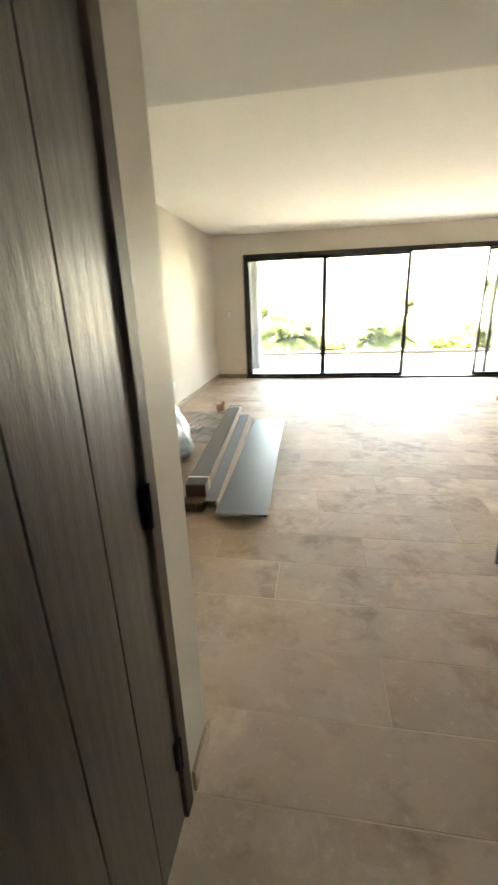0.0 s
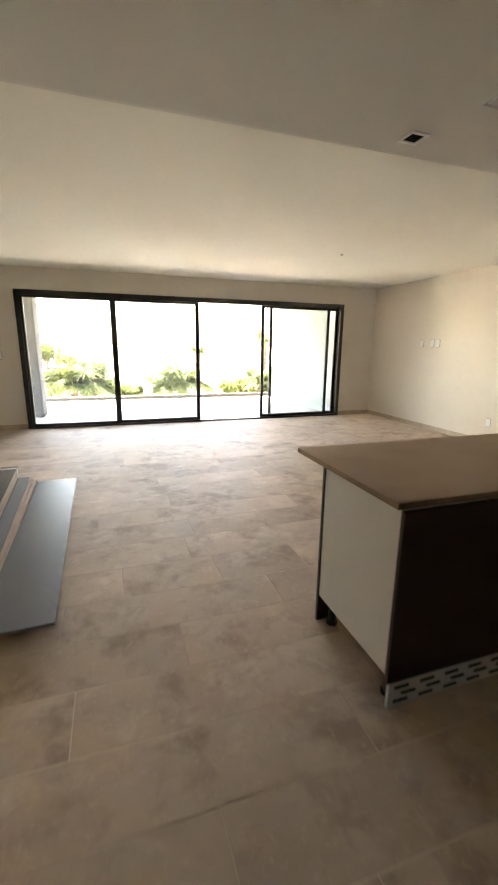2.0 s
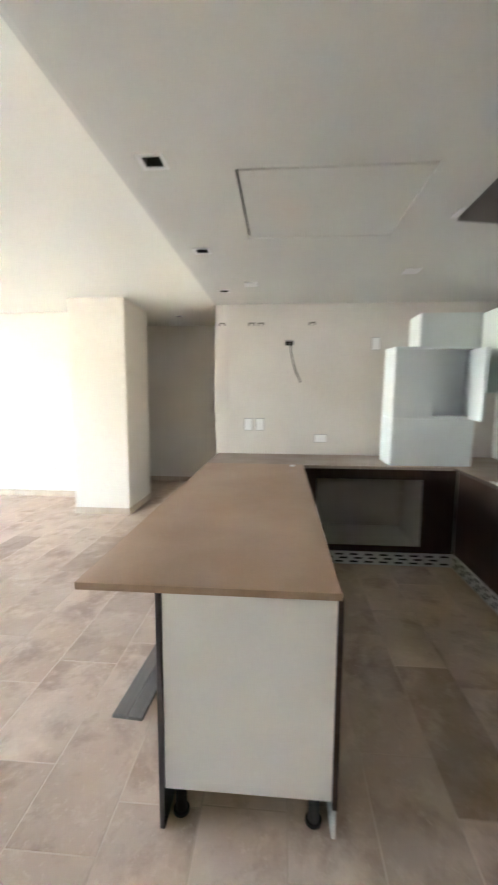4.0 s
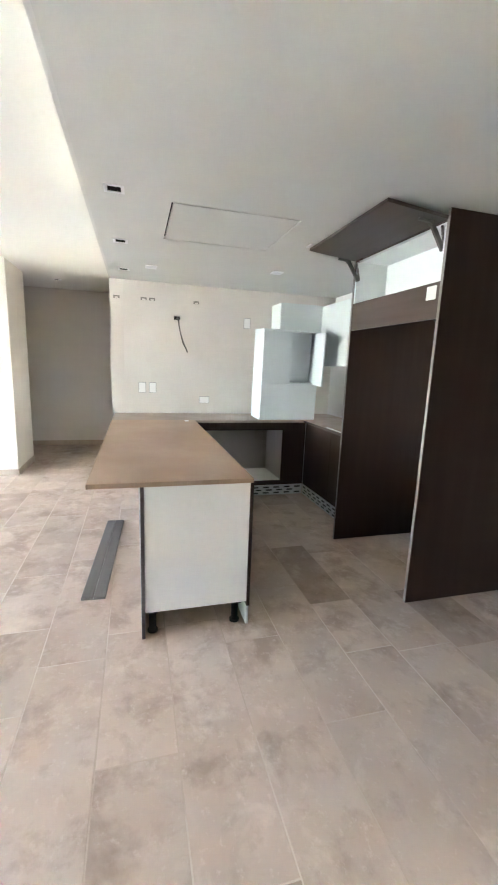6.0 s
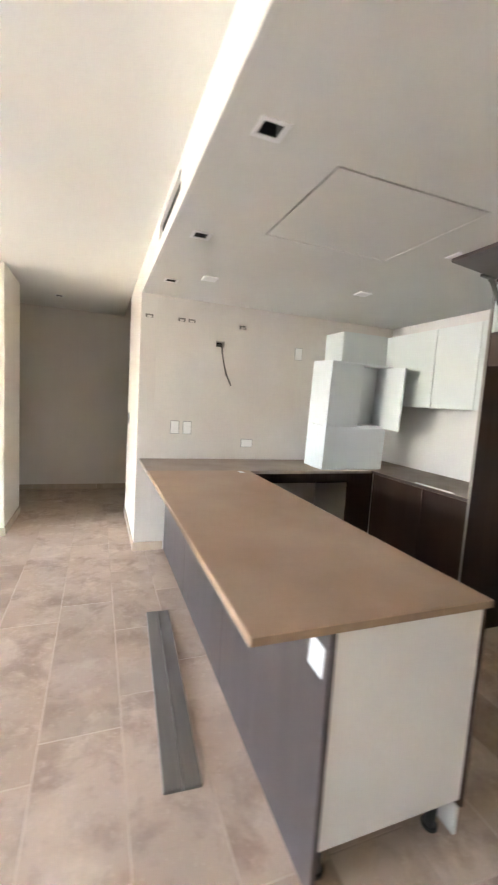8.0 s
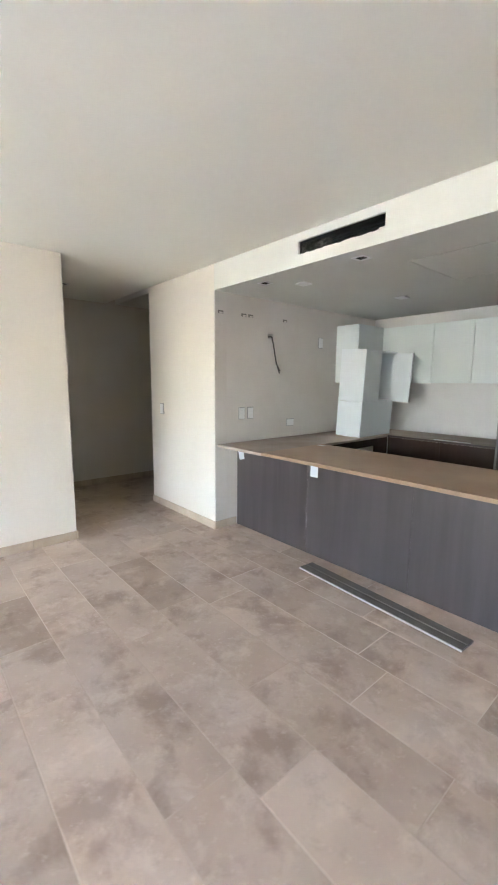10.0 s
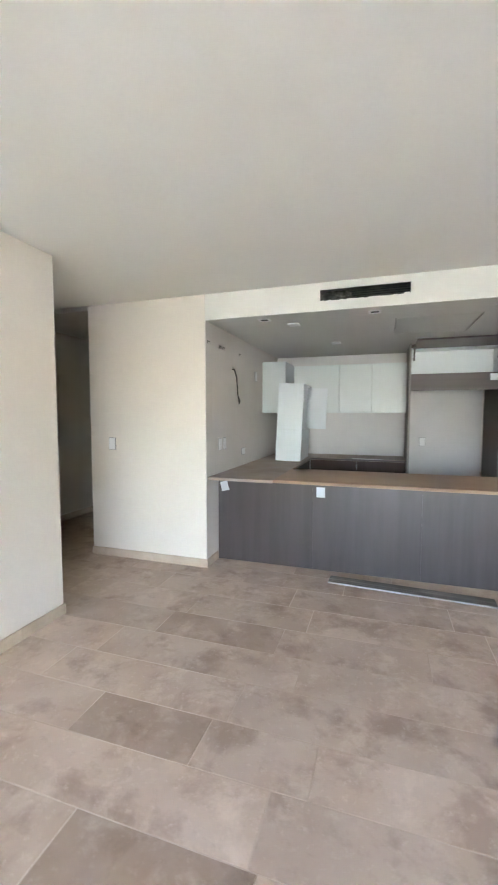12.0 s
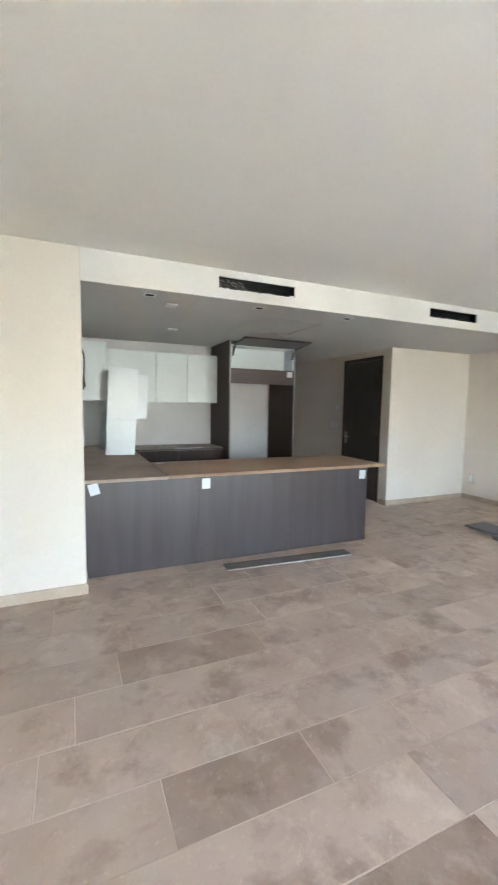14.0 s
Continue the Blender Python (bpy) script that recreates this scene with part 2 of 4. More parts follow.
TAUPE = material("taupe_laminate", (0.20, 0.17, 0.145), 0.4, second=(0.26, 0.225, 0.195), scale=7, stretch=(14, 0.5, 14), fine=0.12)
CARTON = material("brown_cardboard", (0.16, 0.098, 0.058), 0.8, second=(0.21, 0.135, 0.085), scale=8, bump=0.1, fine=0.1)
FILM = material("milky_plastic_film", (0.84, 0.85, 0.85), 0.2, second=(0.76, 0.78, 0.80), scale=9, bump=0.3, bump_scale=25, fine=0.1)
FOIL = material("crumpled_silver_foil", (0.34, 0.41, 0.49), 0.28, metal=0.3, second=(0.62, 0.66, 0.70), scale=12, bump=0.4, bump_scale=30, fine=0.2)
DARKTAUPE = material("dark_taupe_laminate", (0.115, 0.105, 0.098), 0.42, second=(0.145, 0.133, 0.124), scale=3, stretch=(6, 0.5, 6), fine=0.05)
TANEDGE = material("tan_board_edge", (0.36, 0.27, 0.215), 0.6, second=(0.44, 0.34, 0.28), scale=6, stretch=(8, 0.5, 8), fine=0.1)
BANDM = material("pale_edge_band", (0.23, 0.21, 0.195), 0.4, second=(0.28, 0.26, 0.24), scale=4, fine=0.03)
INNER = material("bright_white_melamine", (0.68, 0.72, 0.72), 0.35, second=(0.70, 0.74, 0.74), scale=1.5, fine=0.01)
ARM = material("dark_hinge_steel", (0.10, 0.095, 0.09), 0.4, metal=0.8, second=(0.18, 0.17, 0.16), scale=9, fine=0.1)
SLATM = material("blue_black_louvre", (0.014, 0.018, 0.022), 0.4, second=(0.022, 0.027, 0.032), scale=6, fine=0.05)
DEBRIS = material("torn_duct_lining", (0.035, 0.034, 0.03), 0.6, second=(0.12, 0.115, 0.10), scale=22, bump=0.4, bump_scale=60, fine=0.3)


def see_through(m, share):
    """Lets a share of the light pass straight through a thin film."""
    n, l = m.node_tree.nodes, m.node_tree.links
    clear, mix = n.new("ShaderNodeBsdfTransparent"), n.new("ShaderNodeMixShader")
    mix.inputs[0].default_value = share
    l.new(n["Principled BSDF"].outputs[0], mix.inputs[1])
    l.new(clear.outputs[0], mix.inputs[2])
    l.new(mix.outputs[0], n["Material Output"].inputs["Surface"])


see_through(FILM, 0.80)
ENDWOOD = material("dark_brown_packing_board", (0.075, 0.042, 0.028), 0.75, second=(0.11, 0.065, 0.045), scale=9, fine=0.12)
RUSTWOOD = material("reddish_wood_offcut", (0.16, 0.07, 0.04), 0.7, second=(0.23, 0.11, 0.06), scale=10, fine=0.15)
KICK = material("perforated_kick_film", (0.56, 0.565, 0.545), 0.4, metal=0.0, second=(0.62, 0.625, 0.605), scale=3, fine=0.03)
BOXGREY = material("dusty_grey_box", (0.16, 0.145, 0.13), 0.7, second=(0.26, 0.24, 0.215), scale=30, fine=0.15)
WIRE = material("wire_insulation", (0.07, 0.06, 0.052), 0.5, fine=0.1)
BALTILE = material("pale_terrace_tile", (0.34, 0.33, 0.315), 0.45, second=(0.38, 0.37, 0.355), scale=2, detail=6, fine=0.04)
# both renders far darker than real: shade against the glare put into colour
OUTWALL_DIM = material("white_render_toned_down", (0.24, 0.257, 0.26), 0.8, second=(0.265, 0.282, 0.285), scale=2, bump=0.1, fine=0.03)
OUTGREY_DIM = material("grey_render_toned_down", (0.065, 0.065, 0.066), 0.8, second=(0.08, 0.08, 0.08), scale=2, bump=0.1, fine=0.04)
KERBM = material("dark_kerb_metal", (0.035, 0.036, 0.03), 0.5, fine=0.08)
LAND = material("pale_scrubland", (0.42, 0.37, 0.28), 0.9, second=(0.34, 0.32, 0.23), scale=0.05, detail=6, fine=0.08)
BARK = material("bark", (0.16, 0.12, 0.08), 0.9, second=(0.10, 0.075, 0.05), scale=8, stretch=(4, 4, 1), bump=0.4, fine=0.2)


def leafy(name, base, second):
    m = material(name, base, 0.5, second=second, scale=1.6, fine=0.2)
    n, l = m.node_tree.nodes, m.node_tree.links
    p, out = n["Principled BSDF"], n["Material Output"]
    through_, mix = n.new("ShaderNodeBsdfTranslucent"), n.new("ShaderNodeMixShader")
    l.new(p.inputs["Base Color"].links[0].from_socket, through_.inputs["Color"])
    mix.inputs[0].default_value = 0.75
    l.new(p.outputs[0], mix.inputs[1])
    l.new(through_.outputs[0], mix.inputs[2])
    l.new(mix.outputs[0], out.inputs["Surface"])
    return m


LEAF = leafy("sunlit_leaf", (0.105, 0.135, 0.042), (0.150, 0.178, 0.066))
PALM = leafy("palm_leaf", (0.098, 0.132, 0.050), (0.142, 0.172, 0.074))

BASE = {}


# ---- building helpers ----
def box(bm, x0, x1, y0, y1, z0, z1, bevel=0.0, segments=1, m=None):
    geo = bmesh.ops.create_cube(bm, size=1.0)["verts"]
    for v in geo:
        v.co = Vector(((x0 + x1) / 2 + v.co.x * (x1 - x0), (y0 + y1) / 2 + v.co.y * (y1 - y0), (z0 + z1) / 2 + v.co.z * (z1 - z0)))
    if bevel:
        edges = list({e for v in geo for e in v.link_edges})
        geo = [v for v in bmesh.ops.bevel(bm, geom=edges, offset=bevel, segments=segments, affect="EDGES", profile=0.5)["verts"]]
    if m is not None:
        bmesh.ops.transform(bm, matrix=m, verts=list(geo))
    return bm


def one(*args, **kw):
    return box(bmesh.new(), *args, **kw)


def rod(bm, a, b, r, n=10, r2=None):
    a, b = Vector(a), Vector(b)
    q = (b - a).to_track_quat("Z", "Y").to_matrix().to_4x4()
    bmesh.ops.create_cone(bm, cap_ends=True, segments=n, radius1=r, radius2=r if r2 is None else r2, depth=(b - a).length,
                          matrix=Matrix.Translation((a + b) / 2) @ q)
    return bm


def thing(name, base, label, category, group="", rz=0.0, rx=0.0, ry=0.0):
    e = new(name)
    e.matrix_world = pose(*base, rx, ry, rz)
    e.empty_display_size = 0.1
    BASE[e.name] = Vector(base)
    return tagged(e, label, category, group)


def part(name, bm, mat, parent=None, label="", local=False, smooth=False):
    """One bmesh as one mesh object, given in world places (or local ones) under its thing or part."""
    top = parent
    while top is not None and top.parent is not None:
        top = top.parent
    if top is not None and not local:
        bmesh.ops.translate(bm, verts=bm.verts, vec=-BASE.get(top.name, Vector()))
    bmesh.ops.recalc_face_normals(bm, faces=bm.faces)
    me = bpy.data.meshes.new(name)
    bm.to_mesh(me)
    bm.free()
    for mt in (mat if isinstance(mat, (list, tuple)) else [mat]):
        me.materials.append(mt)
    if smooth:
        for p in me.polygons:
            p.use_smooth = True
    ob = new(name, me)
    if parent is not None:
        ob.parent = parent
    return tagged(ob, label)


def structure(name, bm, mat, label, category):
    return tagged(part(name, bm, mat), label, category, kind="structure")


def cells(bm, a0, a1, b0, b1, c0, c1, holes, axes):
    """A slab a0..a1 by b0..b1, c0..c1 thick, with square holes right through it. axes: which of x, y, z are a, b and c."""
    aa = sorted({a0, a1, *[h[0] for h in holes], *[h[1] for h in holes]})
    bb = sorted({b0, b1, *[h[2] for h in holes], *[h[3] for h in holes]})
    ids = {}

    def vert(i, j, k):
        if (i, j, k) not in ids:
            co = [0, 0, 0]
            co[axes[0]], co[axes[1]], co[axes[2]] = aa[i], bb[j], (c0, c1)[k]
            ids[i, j, k] = bm.verts.new(co)
        return ids[i, j, k]

    def solid(i, j):
        if not (0 <= i < len(aa) - 1 and 0 <= j < len(bb) - 1):
            return False
        x, y = (aa[i] + aa[i + 1]) / 2, (bb[j] + bb[j + 1]) / 2
        return not any(h[0] < x < h[1] and h[2] < y < h[3] for h in holes)

    for i in range(len(aa) - 1):
        for j in range(len(bb) - 1):
            if not solid(i, j):
                continue
            for k in (0, 1):
                bm.faces.new([vert(i, j, k), vert(i + 1, j, k), vert(i + 1, j + 1, k), vert(i, j + 1, k)])
            for di, dj, p, q in ((-1, 0, (i, j), (i, j + 1)), (1, 0, (i + 1, j), (i + 1, j + 1)), (0, -1, (i, j), (i + 1, j)), (0, 1, (i, j + 1), (i + 1, j + 1))):
                if not solid(i + di, j + dj):
                    bm.faces.new([vert(*p, 0), vert(*q, 0), vert(*q, 1), vert(*p, 1)])
    return bm


# ---- plan ----
XL, XR = -1.82, 5.76          # living room side walls
YW = 8.47                     # window wall
XK, YS = 4.27, 2.60           # kitchen end wall, soffit face
YB = -0.235                   # kitchen back wall
XH, YE = -0.143, 1.112         # hall wall with the door, return wall beside it
XC, YC = 7.0, 3.82           # passage far wall, pier side
XP, YP = 4.93, 4.53           # pier
ZH, ZL, ZT = 2.695, 2.45, 2.95 # living ceiling, kitchen ceiling, slab top
WX0, WX1, WZ = -1.205, 4.945, 2.335

# ---- structure ----
structure("wall_window", cells(bmesh.new(), XL - 0.2, XR + 0.2, 0.0, ZT, YW, YW + 0.2, [(WX0, WX1, -0.1, WZ)], (0, 2, 1)), PLASTER,
          "cream plastered wall around the wide terrace window", "wall")
structure("wall_left", one(XL - 0.2, XL, YE, YW, 0, ZT), PLASTER, "plain cream plastered living room wall", "wall")
structure("wall_right", one(XR, XR + 0.15, YP, YW, 0, ZT), PLASTER, "cream plastered living room wall with switch plates", "wall")
structure("wall_pier", one(XP, XR + 0.02, YC, YP, 0, ZT, bevel=0.006), PLASTER, "thick cream plastered pier beside the passage", "wall")
structure("wall_passage", one(XC, XC + 0.2, -1.9, 5.5, 0, ZT), PLASTER, "cream plastered wall at the back of the passage", "wall")
# out of view, set close so that bounced light brightens the passage
structure("wall_passage_far_end", one(XR + 0.15, XC, 5.3, 5.5, 0, ZT), PLASTER, "plain plastered unseen wall closing the passage near", "wall")
structure("wall_passage_end", one(5.64, XC, -1.9, -1.7, 0, ZT), PLASTER, "plain plastered end wall of the dim passage", "wall")
structure("wall_passage_side", one(5.49, 5.64, -1.9, YS - 0.15, 0, ZT), PLASTER, "plain plastered wall between kitchen and passage", "wall")
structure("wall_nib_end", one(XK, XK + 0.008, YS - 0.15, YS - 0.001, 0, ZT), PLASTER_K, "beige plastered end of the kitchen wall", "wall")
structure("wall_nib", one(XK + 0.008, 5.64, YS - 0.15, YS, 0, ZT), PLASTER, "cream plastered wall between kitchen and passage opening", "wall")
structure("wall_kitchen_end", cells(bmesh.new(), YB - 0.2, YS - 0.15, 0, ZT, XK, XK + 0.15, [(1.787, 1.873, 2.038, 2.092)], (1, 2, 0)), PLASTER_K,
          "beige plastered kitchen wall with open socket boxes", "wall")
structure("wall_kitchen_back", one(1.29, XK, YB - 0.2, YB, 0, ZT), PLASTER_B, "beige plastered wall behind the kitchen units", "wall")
structure("wall_hall_right", one(1.29, 1.44, -6.0, YB - 0.2, 0, ZT), PLASTER, "plain plastered wall of the entrance hall", "wall")
structure("wall_hall_end", one(XH - 0.2, 1.44, -6.2, -6.0, 0, ZT), PLASTER, "plain plastered end wall of the entrance hall", "wall")
DY0, DY1, DZ = -0.065, 0.925, 2.35
structure("wall_hall_left", cells(bmesh.new(), -6.0, YE, 0, ZT, XH - 0.2, XH, [(DY0, DY1, -0.1, DZ)], (1, 2, 0)), PLASTER,
          "cream plastered hall wall around the dark door", "wall")
structure("wall_return", one(XL - 0.2, XH - 0.2, YE - 0.2, YE, 0, ZT), PLASTER, "cream plastered return wall beside the entrance", "wall")

DOWN = [(1.695, 2.425), (2.705, 2.425), (3.725, 2.425)]
ACC = (1.775, 2.52, 1.29, 2.108)
holes = [(x - 0.036, x + 0.036, y - 0.036, y + 0.036) for x, y in DOWN] + [ACC]
structure("ceiling_living", cells(bmesh.new(), XL - 0.2, XC + 0.2, YS, YW, ZH, ZT - 0.02, [(6.104, 6.176, 3.404, 3.476)], (0, 1, 2)), CEILING,
          "smooth off-white living room ceiling", "ceiling")
structure("ceiling_passage", one(XK + 0.15, XC, -1.7, YS - 0.15, ZH, ZT - 0.02), CEILING, "smooth off-white passage ceiling", "ceiling")
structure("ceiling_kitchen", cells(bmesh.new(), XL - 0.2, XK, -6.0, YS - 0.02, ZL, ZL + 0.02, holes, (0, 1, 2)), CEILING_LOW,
          "lowered off-white plasterboard kitchen ceiling, shade in its tone", "ceiling")
VENTS = [(2.421, 3.168, 2.532, 2.634), (-0.022, 0.718, 2.532, 2.634)]
structure("soffit", cells(bmesh.new(), XL, XK, ZL, ZH, YS - 0.02, YS, VENTS, (0, 2, 1)), FRESH, "bright white plasterboard soffit face with air slots", "soffit")
structure("ceiling_void", one(XL - 0.2, XK, -6.0, YS - 0.02, ZT - 0.15, ZT), DARK, "dark slab above the lowered ceiling", "ceiling")
structure("roof_slab", one(XL - 0.4, XC + 0.4, -6.3, YW + 0.2, ZT + 0.002, ZT + 0.2), OUTGREY_DIM, "concrete roof slab over the flat", "roof")

# skirting, tile by tile
def skirting(x0, y0, x1, y1, nx, ny):
    length = math.hypot(x1 - x0, y1 - y0)
    ux, uy = (x1 - x0) / length, (y1 - y0) / length
    run = new("skirting")
    tagged(run, "beige stone skirting tiles along the wall foot", "skirting", kind="structure")
    a = 0.0
    while a < length - 0.02:
        b = min(length, a + random.choice((0.61, 0.61, 0.4, 0.9)))
        if length - b < 0.12:
            b = length
        xs = sorted((x0 + ux * (a + 0.001), x0 + ux * (b - 0.001), x0 + ux * a + nx * 0.012, x0 + ux * b + nx * 0.012)) if ux else sorted((x0, x0 + nx * 0.012))
        ys = sorted((y0 + uy * (a + 0.001), y0 + uy * (b - 0.001))) if uy else sorted((y0, y0 + ny * 0.012))
        part("tile", one(xs[0], xs[-1], ys[0], ys[-1], 0.0, 0.085, bevel=0.0015), SKIRT, run)
        a = b


skirting(XL, YE + 0.012, XL, YW, 1, 0)
skirting(XL + 0.012, YW, WX0 - 0.01, YW, 0, -1)
skirting(WX1 + 0.01, YW, XR, YW, 0, -1)
skirting(XR, YP + 0.012, XR, YW - 0.012, -1, 0)
skirting(XP, YP, XR, YP, 0, 1)
skirting(XP, YC, XP, YP + 0.012, -1, 0)
skirting(XP - 0.012, YC, XR + 0.02, YC, 0, -1)
skirting(XC, -1.7, XC, 5.3, -1, 0)
skirting(XK, YS, 5.64, YS, 0, 1)
skirting(5.64, -1.7, 5.64, YS + 0.012, 1, 0)
skirting(XK, 2.32, XK, YS + 0.012, -1, 0)
skirting(XL + 0.012, YE, XH, YE, 0, 1)
skirting(XH, 0.945, XH, YE + 0.012, 1, 0)
skirting(XH, -6.0, XH, -0.068, 1, 0)
skirting(1.29, -6.0, 1.29, YB, -1, 0)
skirting(1.294, YB, 2.284, YB, 0, 1)

# ---- sliding window ----
win = tagged(new("window_1"), "wide black aluminium sliding window, one leaf slid open", "window", kind="structure")
FY0, FY1 = YW - 0.06, YW + 0.10
part("window_frame", cells(bmesh.new(), WX0, WX1, 0.0, WZ, FY0, FY1, [(WX0 + 0.075, WX1 - 0.075, 0.028, WZ - 0.085)], (0, 2, 1)), ALU, win)


def leaf(x0, x1, y, wide0=0.05, wide1=0.05):
    z0, z1 = 0.03, WZ - 0.08
    sash = part("sash", cells(bmesh.new(), x0, x1, z0, z1, y, y + 0.035, [(x0 + wide0, x1 - wide1, z0 + 0.055, z1 - 0.045)], (0, 2, 1)), ALU, win)
    pane = part("pane", one(x0 + wide0 - 0.005, x1 - wide1 + 0.005, y + 0.014, y + 0.020, z0 + 0.05, z1 - 0.04), GLASS, sash)
    pane.visible_shadow = False
    return sash


leaf(WX0 + 0.07, 0.35, YW - 0.035, 0.05, 0.072)
leaf(0.305, 1.875, YW + 0.010, 0.072, 0.075)
leaf(3.135, 4.66, YW + 0.010, 0.058, 0.06)
s4 = leaf(3.33, WX1 - 0.07, YW + 0.052, 0.06, 0.06)
part("handle", one(1.84, 1.858, YW - 0.012, YW + 0.008, 1.0, 1.16, bevel=0.004), ALU, win, "black pull handle")
part("handle", one(4.63, 4.648, YW - 0.012, YW + 0.008, 0.42, 0.56, bevel=0.004), ALU, win, "black pull handle")

# ---- door ----
door = tagged(new("door_1"), "closed dark stained oak door with vertical grooves", "door", kind="structure")
fr = bmesh.new()
for y0, y1, z0, z1 in ((DY0, DY0 + 0.055, 0, DZ), (DY1 - 0.052, DY1, 0, DZ), (DY0 + 0.055, DY1 - 0.052, DZ - 0.055, DZ)):
    box(fr, XH - 0.19, XH + 0.007, y0, y1, z0, z1, bevel=0.003)
part("door_frame", fr, FRAMEWOOD, door)
leafp = part("door_leaf", one(XH - 0.046, XH - 0.0135, DY0 + 0.058, DY1 - 0.056, 0.008, DZ - 0.058), DOORWOOD, door)
seams = [DY0 + 0.059, 0.198, 0.363, 0.531, 0.700, DY1 - 0.0555]
for a, b in zip(seams, seams[1:]):
    part("board", one(XH - 0.014, XH - 0.004, a + 0.001, b - 0.001, 0.010, DZ - 0.060, bevel=0.002), DOORWOOD, leafp)
for z in (0.285, 1.05, 2.12):
    hb = one(XH - 0.008, XH + 0.009, DY1 - 0.072, DY1 - 0.044, z - 0.05, z + 0.05, bevel=0.002)
    rod(hb, (XH + 0.007, DY1 - 0.054, z - 0.052), (XH + 0.007, DY1 - 0.054, z + 0.052), 0.008)
    part("hinge", hb, BLACKPL, door, "black steel hinge")
hd = one(XH - 0.005, XH + 0.004, DY0 + 0.09, DY0 + 0.135, 0.90, 1.10, bevel=0.002)
rod(hd, (XH - 0.018, DY0 + 0.112, 1.02), (XH + 0.035, DY0 + 0.112, 1.02), 0.009)
rod(hd, (XH + 0.035, DY0 + 0.105, 1.02), (XH + 0.035, DY0 + 0.235, 1.02), 0.009)
part("door_handle", hd, STEEL, door, "brushed steel lever handle")

# ---- terrace and outside ----
structure("terrace_floor", one(-4.0, 5.6, YW + 0.2, 12.5, -0.25, -0.02), BALTILE, "pale tiled terrace floor, partly in sun", "floor")
structure("window_sill_track", one(WX0, WX1, YW + 0.10, YW + 0.2, -0.2, -0.005), BALTILE, "pale stone threshold under the sliding window", "threshold")
structure("terrace_ceiling", one(-4.0, 5.6, YW + 0.2, 11.97, 2.64, 2.95), OUTWALL_DIM, "white terrace ceiling slab, toned down as if shaded", "ceiling")
structure("terrace_wall", one(4.90, 5.6, YW + 0.2, 12.3, -0.02, 2.64), OUTWALL_DIM, "white rendered terrace side wall, shade put in its tone", "wall")
structure("terrace_column", one(-1.85, -1.15, 9.8, 10.35, -0.02, 2.64, bevel=0.01), OUTGREY_DIM, "grey rendered square terrace column, darkened as shade", "column")
structure("terrace_kerb", one(-4.0, 4.90, 12.32, 12.42, -0.02, 0.075, bevel=0.008), KERBM, "dark low metal kerb along the terrace edge", "kerb")
gb = bmesh.new()
bmesh.ops.create_grid(gb, x_segments=2, y_segments=2, size=3000, matrix=Matrix.Translation((0, 0, -5.0)))
structure("ground", gb, LAND, "pale sunlit scrubland reaching to the hazy horizon", "ground")

# ---- kitchen: island ----
CT = 0.92                      # worktop height
isl = thing("kitchen_island", (2.4, 2.02, 0), "dark laminate kitchen island carcass with cream end panel", "kitchen island")
part("end_panel", one(1.252, 1.272, 1.712, 2.290, 0.157, CT - 0.032, bevel=0.001), CREAM, isl, "cream melamine end panel")
back_joints = [1.246, 2.258, 3.257, 4.262]
for a, b in zip(back_joints, back_joints[1:]):
    part("back_panel", one(a + 0.0004, b - 0.0004, 2.292, 2.311, 0.0, CT - 0.032, bevel=0.0015), WOOD_SHEEN, isl, "dark wood laminate panel, window sheen in its grey tone")
front_joints = [1.246, 1.86, 2.46, 3.04, 3.62]
for a, b in zip(front_joints, front_joints[1:]):
    part("door", one(a + 0.0015, b - 0.0015, 1.692, 1.711, 0.127, CT - 0.036, bevel=0.0015), WOOD, isl, "dark brown laminate door")
part("carcass", one(1.274, 4.264, 1.712, 2.290, 0.160, CT - 0.034), CREAM, isl)
for x in (1.318, 2.28, 3.2):
    for y in (1.765, 2.25):
        ft = rod(bmesh.new(), (x, y, 0.012), (x, y, 0.160), 0.021, 14)
        rod(ft, (x, y, 0.0), (x, y, 0.012), 0.030, 16)
        box(ft, x - 0.045, x + 0.03, y - 0.03, y + 0.03, 0.135, 0.159, bevel=0.003)
        part("foot", ft, BLACKPL, isl, "black plastic adjustable foot", smooth=False)


